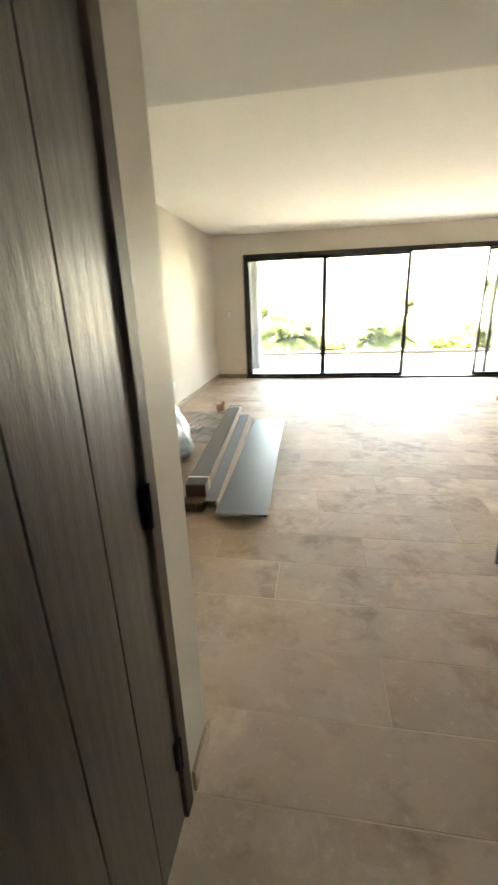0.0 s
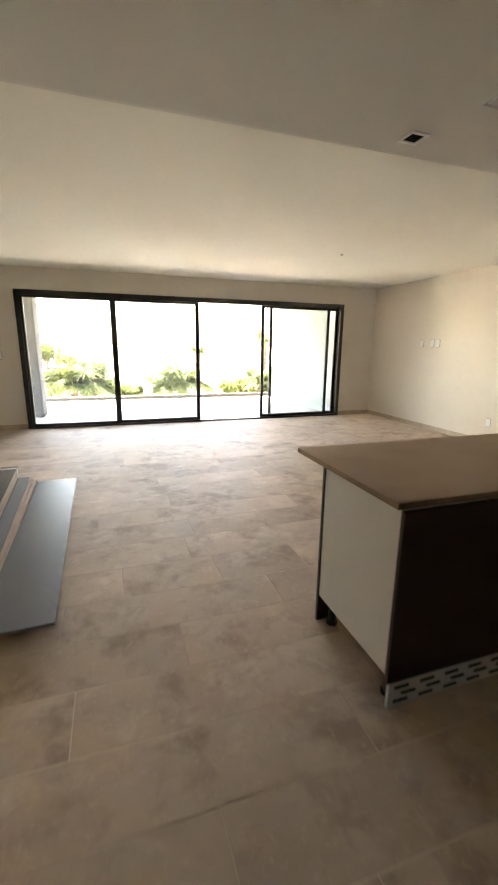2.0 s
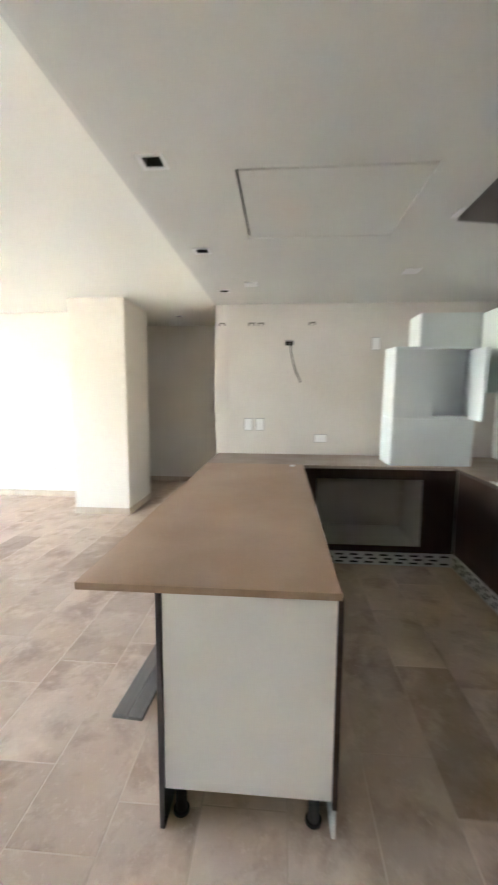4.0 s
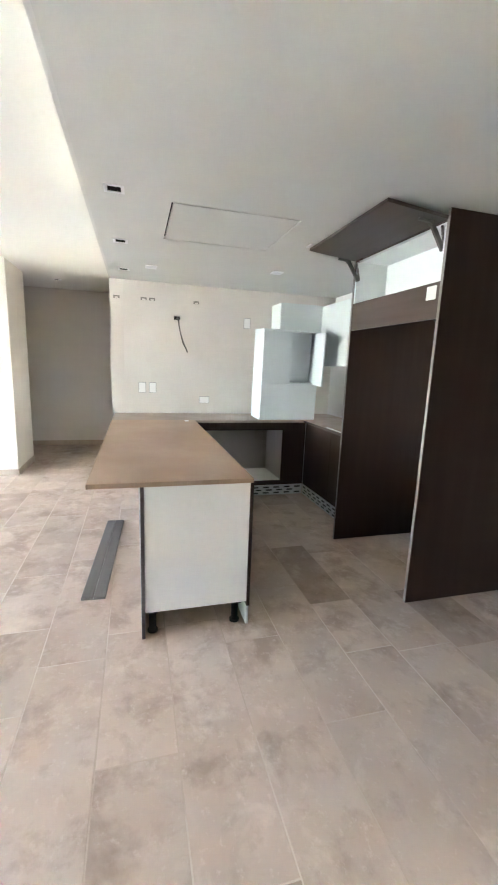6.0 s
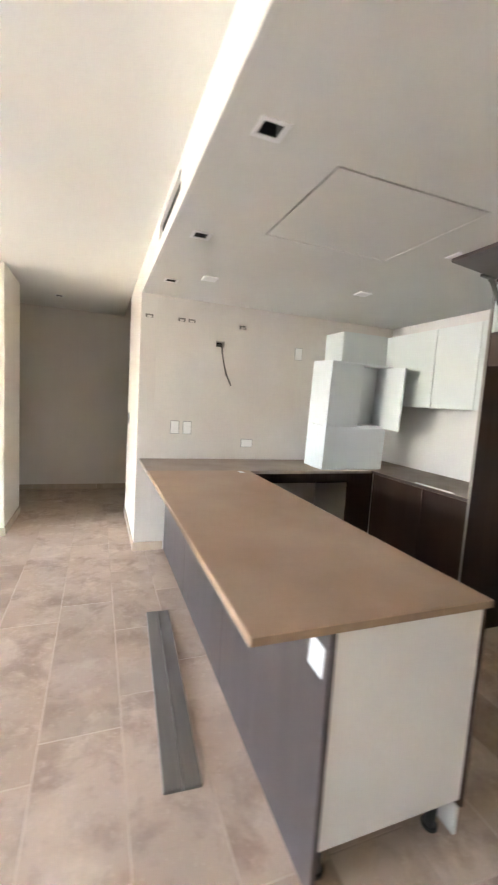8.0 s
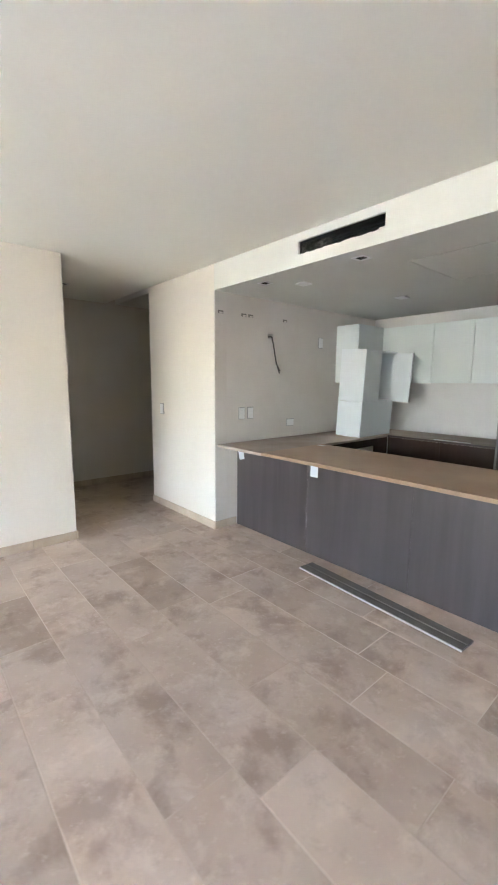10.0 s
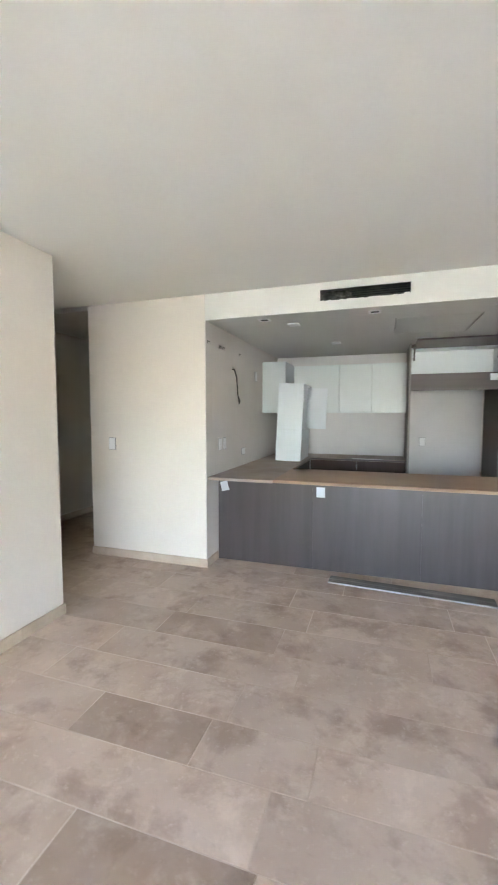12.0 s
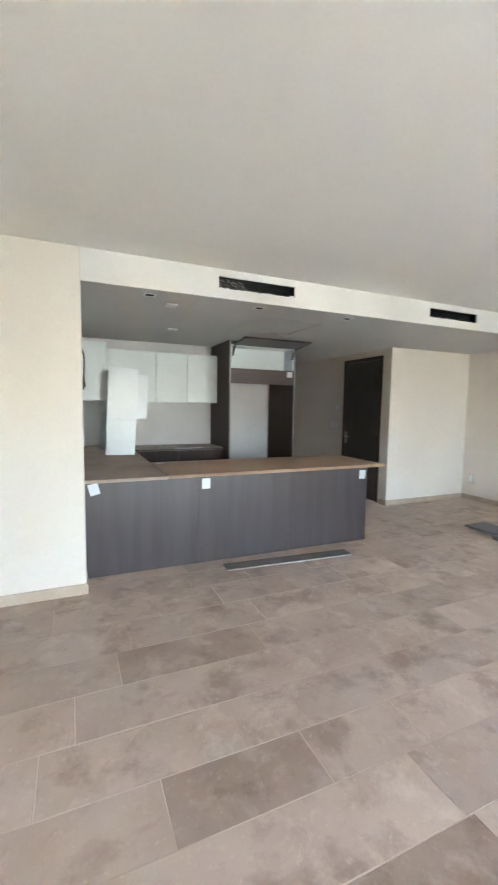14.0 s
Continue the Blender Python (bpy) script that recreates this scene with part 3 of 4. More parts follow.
def kick(x0, y0, x1, y1, nx, ny):
    """A pale kick board with three staggered rows of dark slots."""
    mx, my = (x0 + x1) / 2, (y0 + y1) / 2
    k = thing("kick_board", (mx, my, 0), "pale grey kick board with rows of dark slots", "kick board", "kick boards")
    along_x = abs(x1 - x0) > abs(y1 - y0)
    t = 0.008
    b = one(*sorted((x0, x1)), my - t, my + t, 0.002, 0.122, bevel=0.001) if along_x else one(mx - t, mx + t, *sorted((y0, y1)), 0.002, 0.122, bevel=0.001)
    board = part("board", b, KICK, k)
    n = max(1, int(max(abs(x1 - x0), abs(y1 - y0)) / 0.125))
    mesh = None
    for i in range(n):
        for row in range(3):
            f = (i + 0.5 + (0.28 if row == 1 else 0)) / n
            if f > 0.97:
                continue
            if mesh is None:
                bm = bmesh.new()
                if along_x:
                    box(bm, -0.037, 0.037, -0.0012, 0.0012, -0.0085, 0.0085, bevel=0.0008)
                else:
                    box(bm, -0.0012, 0.0012, -0.037, 0.037, -0.0085, 0.0085, bevel=0.0008)
                mesh = bpy.data.meshes.new("slot")
                bm.to_mesh(mesh)
                bm.free()
                mesh.materials.append(BLACKPL)
            s = new("slot", mesh)
            s.parent = board
            s.location = (x0 + (x1 - x0) * f + nx * t - mx, y0 + (y1 - y0) * f + ny * t - my, 0.028 + row * 0.034)


kick(1.262, 1.702, 3.622, 1.702, 0, -1)
kick(3.634, 1.690, 3.634, 0.362, -1, 0)
kick(3.622, 0.352, 2.312, 0.352, 0, 1)

# labels stuck on the island back
for x, z, tilt in ((4.19, 0.788, 14), (3.18, 0.778, 0), (1.318, 0.768, -4)):
    lb = one(-0.042, 0.042, 0, 0.0015, -0.05, 0.05, bevel=0.0006)
    e = part("paper_label", lb, LABELM)
    e.matrix_world = pose(x, 2.3115, z, 0, tilt, 0)
    tagged(e, "blank white paper label stuck on the island panel", "label", "paper labels")

# ---- worktops ----
def top(name, x0, x1, y0, y1, z, label, face=MDF, rim=MDF_EDGE):
    t = thing(name, ((x0 + x1) / 2, (y0 + y1) / 2, z), label, "worktop", "raw worktops")
    part("slab", one(x0 + 0.001, x1 - 0.001, y0 + 0.001, y1 - 0.001, z, z + 0.028, bevel=0.002), face, t)
    e = bmesh.new()
    for a, b, c, d in ((x0, x1, y1 - 0.001, y1), (x0, x1, y0, y0 + 0.001), (x0, x0 + 0.001, y0 + 0.001, y1 - 0.001), (x1 - 0.001, x1, y0 + 0.001, y1 - 0.001)):
        box(e, a, b, c, d, z + 0.002, z + 0.026)
    part("edge", e, rim, t, "sawn edge")
    return t


top("worktop", 1.224, 3.598, 1.702, 2.572, CT - 0.028, "raw brown fibreboard worktop on the island, dusty")
top("worktop", 3.60, 4.268, 0.402, 2.572, CT - 0.033, "dusty raw fibreboard worktop by the kitchen wall", MDF_DUSTY, MDF_DUSTY)
top("worktop", 2.31, 4.268, YB + 0.002, 0.40, CT - 0.033, "dusty raw fibreboard worktop along the back wall", MDF_DUSTY, WOODX)
pk = part("packing_strip", one(2.62, 3.02, 0.375, 0.39, CT - 0.005, CT + 0.002, bevel=0.001), PLASTIC)
tagged(pk, "thin white strip lying on the back worktop", "strip")
bt = part("scrap_of_tape", one(3.48, 3.56, 1.78, 1.82, CT, CT + 0.002, bevel=0.0005), PLASTIC)
tagged(bt, "small white scrap lying on the island worktop", "scrap")

# ---- base units ----
left = thing("base_unit", (3.9, 1.1, 0), "dark base unit with an open oven gap", "base unit", "base units")
XF = 3.625
oy0, oy1, oz0, oz1 = 0.648, 1.575, 0.18, 0.795
part("front", cells(bmesh.new(), 0.362, 1.690, 0.127, CT - 0.036, XF, XF + 0.019, [(oy0, oy1, oz0, oz1)], (1, 2, 0)), WOOD, left, "dark brown laminate front")
part("shelf", one(XF + 0.020, 4.24, oy0 - 0.018, oy1 + 0.018, oz0 - 0.018, oz0, bevel=0.001), CREAM, left, "cream shelf board")
part("side_panel", one(XF + 0.020, 4.24, oy0 - 0.020, oy0, oz0, CT - 0.036), CREAM, left)
part("side_panel", one(XF + 0.020, 4.24, oy1, oy1 + 0.020, oz0, CT - 0.036), CREAM, left)
part("top_rail", one(XF + 0.020, XF + 0.12, oy0, oy1, oz1 + 0.02, CT - 0.036), WOOD, left)
part("foot", rod(bmesh.new(), (3.95, 1.65, 0), (3.95, 1.65, oz0 - 0.018), 0.02), BLACKPL, left)
part("foot", rod(bmesh.new(), (3.95, 0.69, 0), (3.95, 0.69, oz0 - 0.018), 0.02), BLACKPL, left)
back = thing("base_unit", (2.95, 0.2, 0), "dark brown laminate base unit along the back wall", "base unit", "base units")
for a, b in ((2.312, 2.96), (2.96, 3.622)):
    part("door", one(a + 0.0015, b - 0.0015, 0.340, 0.359, 0.127, CT - 0.036, bevel=0.0015), WOOD, back)
part("carcass", one(2.312, 4.26, YB + 0.004, 0.338, 0.127, CT - 0.036), CREAM, back)

# ---- wall units ----
def wall_unit(x0, x1, y0, y1, z0, z1, doors, face, label):
    u = thing("wall_unit", ((x0 + x1) / 2, (y0 + y1) / 2, z0), label, "wall unit", "white wall units")
    t = 0.019
    if face == "y":
        part("carcass", one(x0, x1, y0, y1 - t - 0.001, z0, z1, bevel=0.001), MELAMINE, u)
        for a, b in zip(doors, doors[1:]):
            part("door", one(a + 0.0018, b - 0.0018, y1 - t, y1, z0 - 0.004, z1, bevel=0.0015), MELAMINE, u)
    else:
        part("carcass", one(x0 + t + 0.001, x1, y0, y1, z0, z1, bevel=0.001), MELAMINE, u)
        for a, b in zip(doors, doors[1:]):
            part("door", one(x0, x0 + t, a + 0.0018, b - 0.0018, z0 - 0.004, z1, bevel=0.0015), MELAMINE, u)
    return u


UF = 0.105                     # front of the wall units on the back wall
wall_unit(2.312, 2.779, YB + 0.002, UF, 1.568, 2.272, [2.352, 2.779], "y", "glossy white wall unit above the back worktop")
wall_unit(2.781, 3.239, YB + 0.002, UF, 1.568, 2.272, [2.781, 3.239], "y", "glossy white wall unit above the back worktop")
wall_unit(3.241, 3.92, YB + 0.002, UF, 1.568, 2.272, [3.241, 3.92], "y", "glossy white wall unit above the back worktop")
wall_unit(3.93, XK - 0.002, YB + 0.002, 0.64, 1.562, 2.284, [UF + 0.01, 0.64], "x", "white corner wall unit on the kitchen end wall")

# ---- cabinet standing askew on the worktop ----
tw = thing("loose_cabinet", (3.84, 0.592, CT - 0.005), "white loose cabinet leaning on the worktop, one door ajar", "cabinet", rz=1.5, ry=-2.6)
hy, dx0, dx1, hz, zs = 0.35, -0.175, 0.165, 1.04, 0.425
for y0, y1 in ((-hy, -hy + 0.018), (hy - 0.018, hy)):
    for z0, z1 in ((0.0, zs - 0.0015), (zs + 0.0015, hz)):
        part("side_panel", one(dx0, dx1, y0, y1, z0, z1, bevel=0.001), COOLWHITE, tw, local=True)
part("back_panel", one(dx1 - 0.13, dx1 - 0.123, -hy + 0.018, hy - 0.018, 0.01, hz - 0.01), COOLWHITE, tw, local=True)
part("drawer_front", one(dx0, dx0 + 0.018, -hy + 0.019, hy - 0.019, 0.002, zs, bevel=0.001), COOLWHITE, tw, local=True)
part("shelf", one(dx0 + 0.019, dx1 - 0.131, -hy + 0.019, hy - 0.019, zs, zs + 0.018), COOLWHITE, tw, local=True)
part("top_panel", one(dx0 + 0.002, dx1 - 0.009, -hy + 0.019, hy - 0.019, hz - 0.018, hz), COOLWHITE, tw, local=True)
part("door", one(dx0, dx0 + 0.018, 0.002, hy - 0.019, zs + 0.020, hz - 0.020, bevel=0.001), COOLWHITE, tw, local=True)
ajar = part("door", one(0, 0.018, 0.0, 0.240, zs + 0.005, hz - 0.02, bevel=0.001), COOLWHITE, tw, "door standing open", local=True)
ajar.matrix_basis = pose(dx0 - 0.004, -hy + 0.048, 0, 0, 0, 89)

# ---- fridge column ----
X0, X1, YFr = 1.250, 2.308, 0.600
fc = thing("fridge_column", ((X0 + X1) / 2, 0.25, 0), "tall dark laminate fridge surround with raised flap", "fridge housing")
part("side_panel", one(X0, X0 + 0.022, YB + 0.002, YFr, 0.0, ZL - 0.004, bevel=0.0015), WOOD, fc, "dark brown wood laminate side")
part("side_panel", one(X1 - 0.022, X1, YB + 0.002, YFr, 0.0, ZL - 0.004, bevel=0.0015), WOOD, fc, "dark brown wood laminate side")
for x in (X0, X1 - 0.022):
    part("edge_band", one(x + 0.001, x + 0.021, YFr + 0.0005, YFr + 0.002, 0.002, ZL - 0.006), BANDM, fc, "pale grey edge band")
part("rail", one(X0 + 0.023, X1 - 0.023, YFr - 0.022, YFr - 0.002, 1.846, 2.058, bevel=0.0015), WOODX, fc, "dark wood laminate rail")
TB = 0.31                      # back of the top compartment
bx = part("top_box", one(X0 + 0.023, X1 - 0.023, TB, YFr - 0.004, 2.034, 2.054), INNER, fc, "white open top compartment")
part("back_panel", one(X0 + 0.042, X1 - 0.042, TB, TB + 0.012, 2.055, 2.375), INNER, bx)
part("top_panel", one(X0 + 0.023, X1 - 0.023, TB, YFr - 0.03, 2.376, 2.392), INNER, bx)
part("box_side", one(X0 + 0.023, X0 + 0.041, TB, YFr - 0.004, 2.055, 2.375), INNER, bx)
part("box_side", one(X1 - 0.041, X1 - 0.023, TB, YFr - 0.004, 2.055, 2.375), INNER, bx)
part("top_rail", one(X0 + 0.023, X1 - 0.023, YB + 0.004, YFr - 0.06, 2.394, ZL - 0.006), WOODX, fc)
flap = part("flap", one(X0 - 0.02, X1 - 0.055, 0.0, 0.395, -0.010, 0.010, bevel=0.0015, m=Matrix.Translation((-(X0 + X1) / 2, 0, 0))), WOODX, fc, "dark lift-up flap held open", local=True)
flap.matrix_basis = pose(0, YFr - 0.25 + 0.03, 2.385, 5.5, 0, 0)
part("edge_strip", one(X1 - 0.13, X1 - 0.03, 1.02, 1.045, ZL - 0.012, ZL - 0.004), PLASTIC, fc, "white strip of edge film")


def bar(bm, a, b, w, h):
    """A flat bar of width w and depth h from a to b."""
    a, b = Vector(a), Vector(b)
    m = Matrix.Translation((a + b) / 2) @ (b - a).to_track_quat("Z", "X").to_matrix().to_4x4()
    return box(bm, -h / 2, h / 2, -w / 2, w / 2, -(b - a).length / 2, (b - a).length / 2, bevel=0.002, m=m)


for x in (X0 + 0.052, X1 - 0.052):
    arm = bar(bmesh.new(), (x, YFr - 0.01, 2.235), (x, YFr + 0.085, 2.374), 0.018, 0.028)
    bar(arm, (x, YFr + 0.08, 2.374), (x, YFr + 0.17, 2.383), 0.022, 0.016)
    bar(arm, (x, YFr - 0.02, 2.25), (x, YFr + 0.01, 2.365), 0.010, 0.014)
    rod(arm, (x - 0.014, YFr + 0.083, 2.370), (x + 0.014, YFr + 0.083, 2.370), 0.014, 14)
    rod(arm, (x - 0.012, YFr - 0.01, 2.24), (x + 0.012, YFr - 0.01, 2.24), 0.013, 14)
    part("lift_arm", arm, ARM, fc, "dark steel lift arm")
lb = part("sticker", one(X0 + 0.05, X0 + 0.135, YFr - 0.0018, YFr, 1.96, 2.04, bevel=0.0005), PLASTIC, fc, "blank white paper sticker")
part("hook", rod(bmesh.new(), (X0 + 0.03, YFr - 0.02, 1.835), (X0 + 0.03, YFr + 0.005, 1.835), 0.008), BLACKPL, fc)

# ---- ceiling pieces ----
ap = thing("access_panel", ((ACC[0] + ACC[1]) / 2, (ACC[2] + ACC[3]) / 2, ZL), "flush off-white ceiling access panel with open seam", "access panel")
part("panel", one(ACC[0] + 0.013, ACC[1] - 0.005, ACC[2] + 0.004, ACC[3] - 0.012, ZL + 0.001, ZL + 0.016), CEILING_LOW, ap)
part("backing", cells(bmesh.new(), ACC[0] - 0.05, ACC[1] + 0.05, ACC[2] - 0.05, ACC[3] + 0.05, ZL + 0.021, ZL + 0.03, [], (0, 1, 2)), DARK, ap)


def downlight(x, y, z, label):
    d = thing("downlight", (x, y, z), label, "downlight", "unlit downlights")
    part("rim", cells(bmesh.new(), x - 0.055, x + 0.055, y - 0.055, y + 0.055, z - 0.004, z - 0.0005, [(x - 0.037, x + 0.037, y - 0.037, y + 0.037)], (0, 1, 2)), PLASTIC, d, "thin white square rim")
    can = cells(bmesh.new(), x - 0.0355, x + 0.0355, y - 0.0355, y + 0.0355, z, z + 0.075, [(x - 0.034, x + 0.034, y - 0.034, y + 0.034)], (0, 1, 2))
    box(can, x - 0.0355, x + 0.0355, y - 0.0355, y + 0.0355, z + 0.075, z + 0.08)
    part("housing", can, BLACKPL, d, "black recessed housing")


for x, y in DOWN:
    downlight(x, y, ZL, "square recessed black downlight with white rim, unlit")
downlight(6.14, 3.44, ZH, "square recessed black downlight in the passage, unlit")
for x, y in ((3.49, 2.165), (3.20, 0.96)):
    c = thing("junction_cover", (x, y, ZL), "small white square blank cover on the ceiling", "cover plate", "ceiling covers")
    part("plate", one(x - 0.055, x + 0.055, y - 0.055, y + 0.055, ZL - 0.013, ZL - 0.0005, bevel=0.003), PLASTIC, c)
c = thing("sprinkler_stub", (3.30, 5.80, ZH), "small grey ceiling stub near the window", "ceiling stub")
part("stub", rod(bmesh.new(), (3.30, 5.80, ZH - 0.02), (3.30, 5.80, ZH - 0.0005), 0.018, 14), STEEL, c)

for i, (x0, x1, z0, z1) in enumerate(VENTS):
    v = thing("air_slot", ((x0 + x1) / 2, YS, z0), "black unfinished air conditioning slot in the soffit", "air vent", "air slots")
    d = cells(bmesh.new(), x0 - 0.02, x1 + 0.02, z0 - 0.02, z1 + 0.02, YS - 0.30, YS - 0.021, [(x0 - 0.006, x1 + 0.006, z0 - 0.006, z1 + 0.006)], (0, 2, 1))
    box(d, x0 - 0.02, x1 + 0.02, YS - 0.31, YS - 0.30, z0 - 0.02, z1 + 0.02)
    part("duct", d, ZINC if i == 0 else DARK, v)
    e = bmesh.new()
    for k in range(22):
        a, b = x0 + (x1 - x0) * k / 22, x0 + (x1 - x0) * (k + 1) / 22
        box(e, a, b, YS - 0.018, YS - 0.004, z0 - 0.001, z0 + random.uniform(0.002, 0.010))
    part("ragged_edge", e, FRESH, v, "roughly cut plasterboard edge")
    for k in range(5):
        zz = z0 + (z1 - z0) * (k + 0.7) / 5.4
        part("slat", one(x0 - 0.004, x1 + 0.004, YS - 0.115, YS - 0.09, zz - 0.002, zz + 0.002), SLATM, v, "thin blue-black louvre slat")
    if i == 0:
        sheet = bmesh.new()
        bmesh.ops.create_grid(sheet, x_segments=30, y_segments=10, size=0.5)
        for q in sheet.verts:
            u, w = q.co.x + 0.5, q.co.y + 0.5
            wob = noise.noise(Vector((u * 7, w * 5, 2.0)))
            q.co = Vector((x1 - (x1 - x0) * (0.36 + 0.10 * noise.noise(Vector((w * 4, 1, 7)))) * (1 - u), YS - 0.045 + 0.02 * wob - 0.05 * (1 - u) * w, z0 + (z1 - z0) * w))
        bmesh.ops.solidify(sheet, geom=sheet.faces, thickness=0.0015)
        part("torn_lining", sheet, DEBRIS, v, "torn dusty grey lining")
        lump = one(x0 + 0.001, x0 + 0.05, YS - 0.017, YS - 0.005, z0 + 0.001, z0 + 0.022, bevel=0.008, segments=3)
        part("plaster_lump", lump, FRESH, v)

# ---- wall plates ----
def plate(x, y, z, facing, label, w=0.075, h=0.118, buttons=2, side=False):
    """A switch or socket plate. facing: the axis the plate looks along, such as -x."""
    p = thing("wall_plate", (x, y, z), label, "switch plate", "white wall plates")
    yaw = {"-y": 0, "+x": 90, "+y": 180, "-x": -90}[facing]
    p.matrix_world = pose(x, y, z, 0, 0, yaw)
    ww, hh = (h, w) if side else (w, h)
    part("frame", one(-ww / 2 - 0.006, ww / 2 + 0.006, -0.006, 0, -hh / 2 - 0.006, hh / 2 + 0.006, bevel=0.002), PLATEFRAME, p, "light grey back frame", local=True)
    part("cover", one(-ww / 2, ww / 2, -0.011, -0.0062, -hh / 2, hh / 2, bevel=0.002, segments=2), PLASTIC, p, local=True)
    for i in range(buttons):
        f = (i + 0.5) / buttons - 0.5
        if side:
            part("button", one(f * ww * 0.66 - 0.014, f * ww * 0.66 + 0.014, -0.015, -0.0112, -hh * 0.28, hh * 0.28, bevel=0.0015), PLASTIC, p, local=True)
        else:
            part("button", one(-ww * 0.28, ww * 0.28, -0.015, -0.0112, f * hh * 0.62 - 0.014, f * hh * 0.62 + 0.014, bevel=0.0015), PLASTIC, p, local=True)
    return p


plate(XK, 2.248, 1.225, "-x", "white switch plate above the kitchen worktop")
plate(XK, 2.126, 1.225, "-x", "white switch plate above the kitchen worktop", buttons=1)
plate(XK, 1.493, 1.086, "-x", "white double socket low above the worktop", buttons=3, side=True)
plate(XK, 0.965, 2.05, "-x", "white switch plate high on the kitchen wall", buttons=2)
plate(2.06, YB, 1.138, "+y", "white socket plate inside the fridge gap", buttons=2)
plate(5.365, YS, 1.23, "+y", "white light switch by the passage opening", buttons=3)
plate(XR, 6.93, 1.553, "-x", "white switch plate on the living room wall")
plate(XR, 6.67, 1.553, "-x", "white switch plate on the living room wall")
plate(XR, 6.53, 1.553, "-x", "white switch plate on the living room wall", buttons=1)
plate(XR, 5.29, 0.355, "-x", "white low socket plate on the living room wall", buttons=3)
plate(-1.53, YW, 1.262, "-y", "white light switch beside the window", buttons=2)
plate(XL, 1.29, 0.365, "+x", "white low socket plate near the return wall", buttons=2)
plate(XL, 5.7, 0.38, "+x", "white low socket plate on the plain wall", buttons=2)
plate(XH, -0.215, 1.525, "+x", "white entry phone cover by the door", w=0.09, buttons=1)
plate(XH, -0.345, 1.205, "+x", "white switch plate by the door", buttons=2)
plate(XH, -0.225, 1.205, "+x", "white switch plate by the door", buttons=1)
plate(XH, -3.36, 1.22, "+x", "white switch plate far down the dim hall", buttons=2)

for y in (2.525, 2.222, 2.125, 1.605):
    b = thing("wall_box", (XK, y, 2.253), "small half-filled socket box cut in the plaster", "socket box", "open socket boxes")
    part("hole", one(XK - 0.0022, XK + 0.004, y - 0.034, y + 0.034, 2.237, 2.269, bevel=0.001), BOXGREY, b, "grey box opening")
    part("plaster_lump", one(XK - 0.005, XK - 0.0024, y - 0.022, y + 0.018, 2.238, 2.254, bevel=0.002), PLASTER_K, b)
wb = thing("cable_box", (XK, 1.83, 2.065), "open black socket box with loose dangling wires", "socket box")
part("housing", one(XK + 0.11, XK + 0.12, 1.78, 1.88, 2.03, 2.10), DARK, wb)
for j, (ex, ey, ez) in enumerate(((0.045, -0.115, -0.36), (0.03, -0.125, -0.385))):
    w = bmesh.new()
    pts = [Vector((XK + 0.1, 1.83, 2.068)), Vector((XK - 0.01, 1.822 - j * 0.004, 2.062)), Vector((XK - 0.035, 1.815, 1.97)), Vector((XK - 0.035, 1.79, 1.86)),
           Vector((XK - 0.03, 1.765 - j * 0.006, 1.77)), Vector((XK - ex, 1.835 + ey, 2.047 + ez))]
    for a, b2 in zip(pts, pts[1:]):
        rod(w, a, b2, 0.0075, 8)
    part("wire", w, WIRE, wb, "loose dark wire")

# ---- things lying on the floor ----
def lying(name, cx, cy, z, rz, pieces, label, category, group=""):
    t = thing(name, (cx, cy, z), label, category, group, rz=rz)
    for pname, args, mat, lab in pieces:
        part(pname, one(*args, bevel=0.0015), mat, t, lab, local=True)
    return t


ang = math.degrees(math.atan2(2.604 - 2.688, 3.07 - 1.71))
lying("kick_strip", 2.387, 2.606, 0.0, ang, [("strip", (-0.675, 0.675, -0.037, 0.037, 0.0, 0.016), GREYSTRIP, ""), ("edge", (-0.675, 0.675, 0.0373, 0.0385, 0.001, 0.013), PLATEFRAME, "pale edge")],
      "long grey laminate strip on the floor by the island", "laminate strip", "grey strips")
lying("kick_strip", 2.382, 2.530, 0.0, ang, [("strip", (-0.675, 0.675, -0.037, 0.037, 0.0, 0.016), GREYSTRIP, ""), ("edge", (-0.675, 0.675, 0.0373, 0.0385, 0.001, 0.013), PLATEFRAME, "pale edge")],
      "long grey laminate strip on the floor by the island", "laminate strip", "grey strips")

# stack of boards near the plain wall
PA = math.degrees(math.atan2(-0.075, 2.40)) * -1
lying("wide_board", -0.315, 3.81, 0.082, PA + 0.0, [("board", (-0.18, 0.18, -1.26, 1.16, 0.0, 0.018), GREYTOP, ""), ("edge", (-0.1815, -0.1802, -1.26, 1.16, 0.001, 0.017), TAUPE, "taupe edge band")],
      "wide grey laminate board on top of the stack", "board", "stacked boards")
lying("wide_board", -0.33, 3.85, 0.062, PA + 1.0, [("board", (-0.14, 0.17, -1.25, 1.16, 0.0, 0.0195), TAUPE, "")], "taupe laminate board under the wide grey one", "board", "stacked boards")
lying("narrow_board", -0.36, 3.89, 0.042, PA + 1.4, [("board", (-0.10, 0.13, -1.16, 1.14, 0.0, 0.0195), CARTON, "")], "brown board in the middle of the stack", "board", "stacked boards")
lying("narrow_board", -0.35, 3.91, 0.0, PA + 1.6, [("board", (-0.10, 0.11, -1.05, 1.1, 0.0, 0.0415), TAUPE, "")], "thick taupe board at the bottom of the stack", "board", "stacked boards")
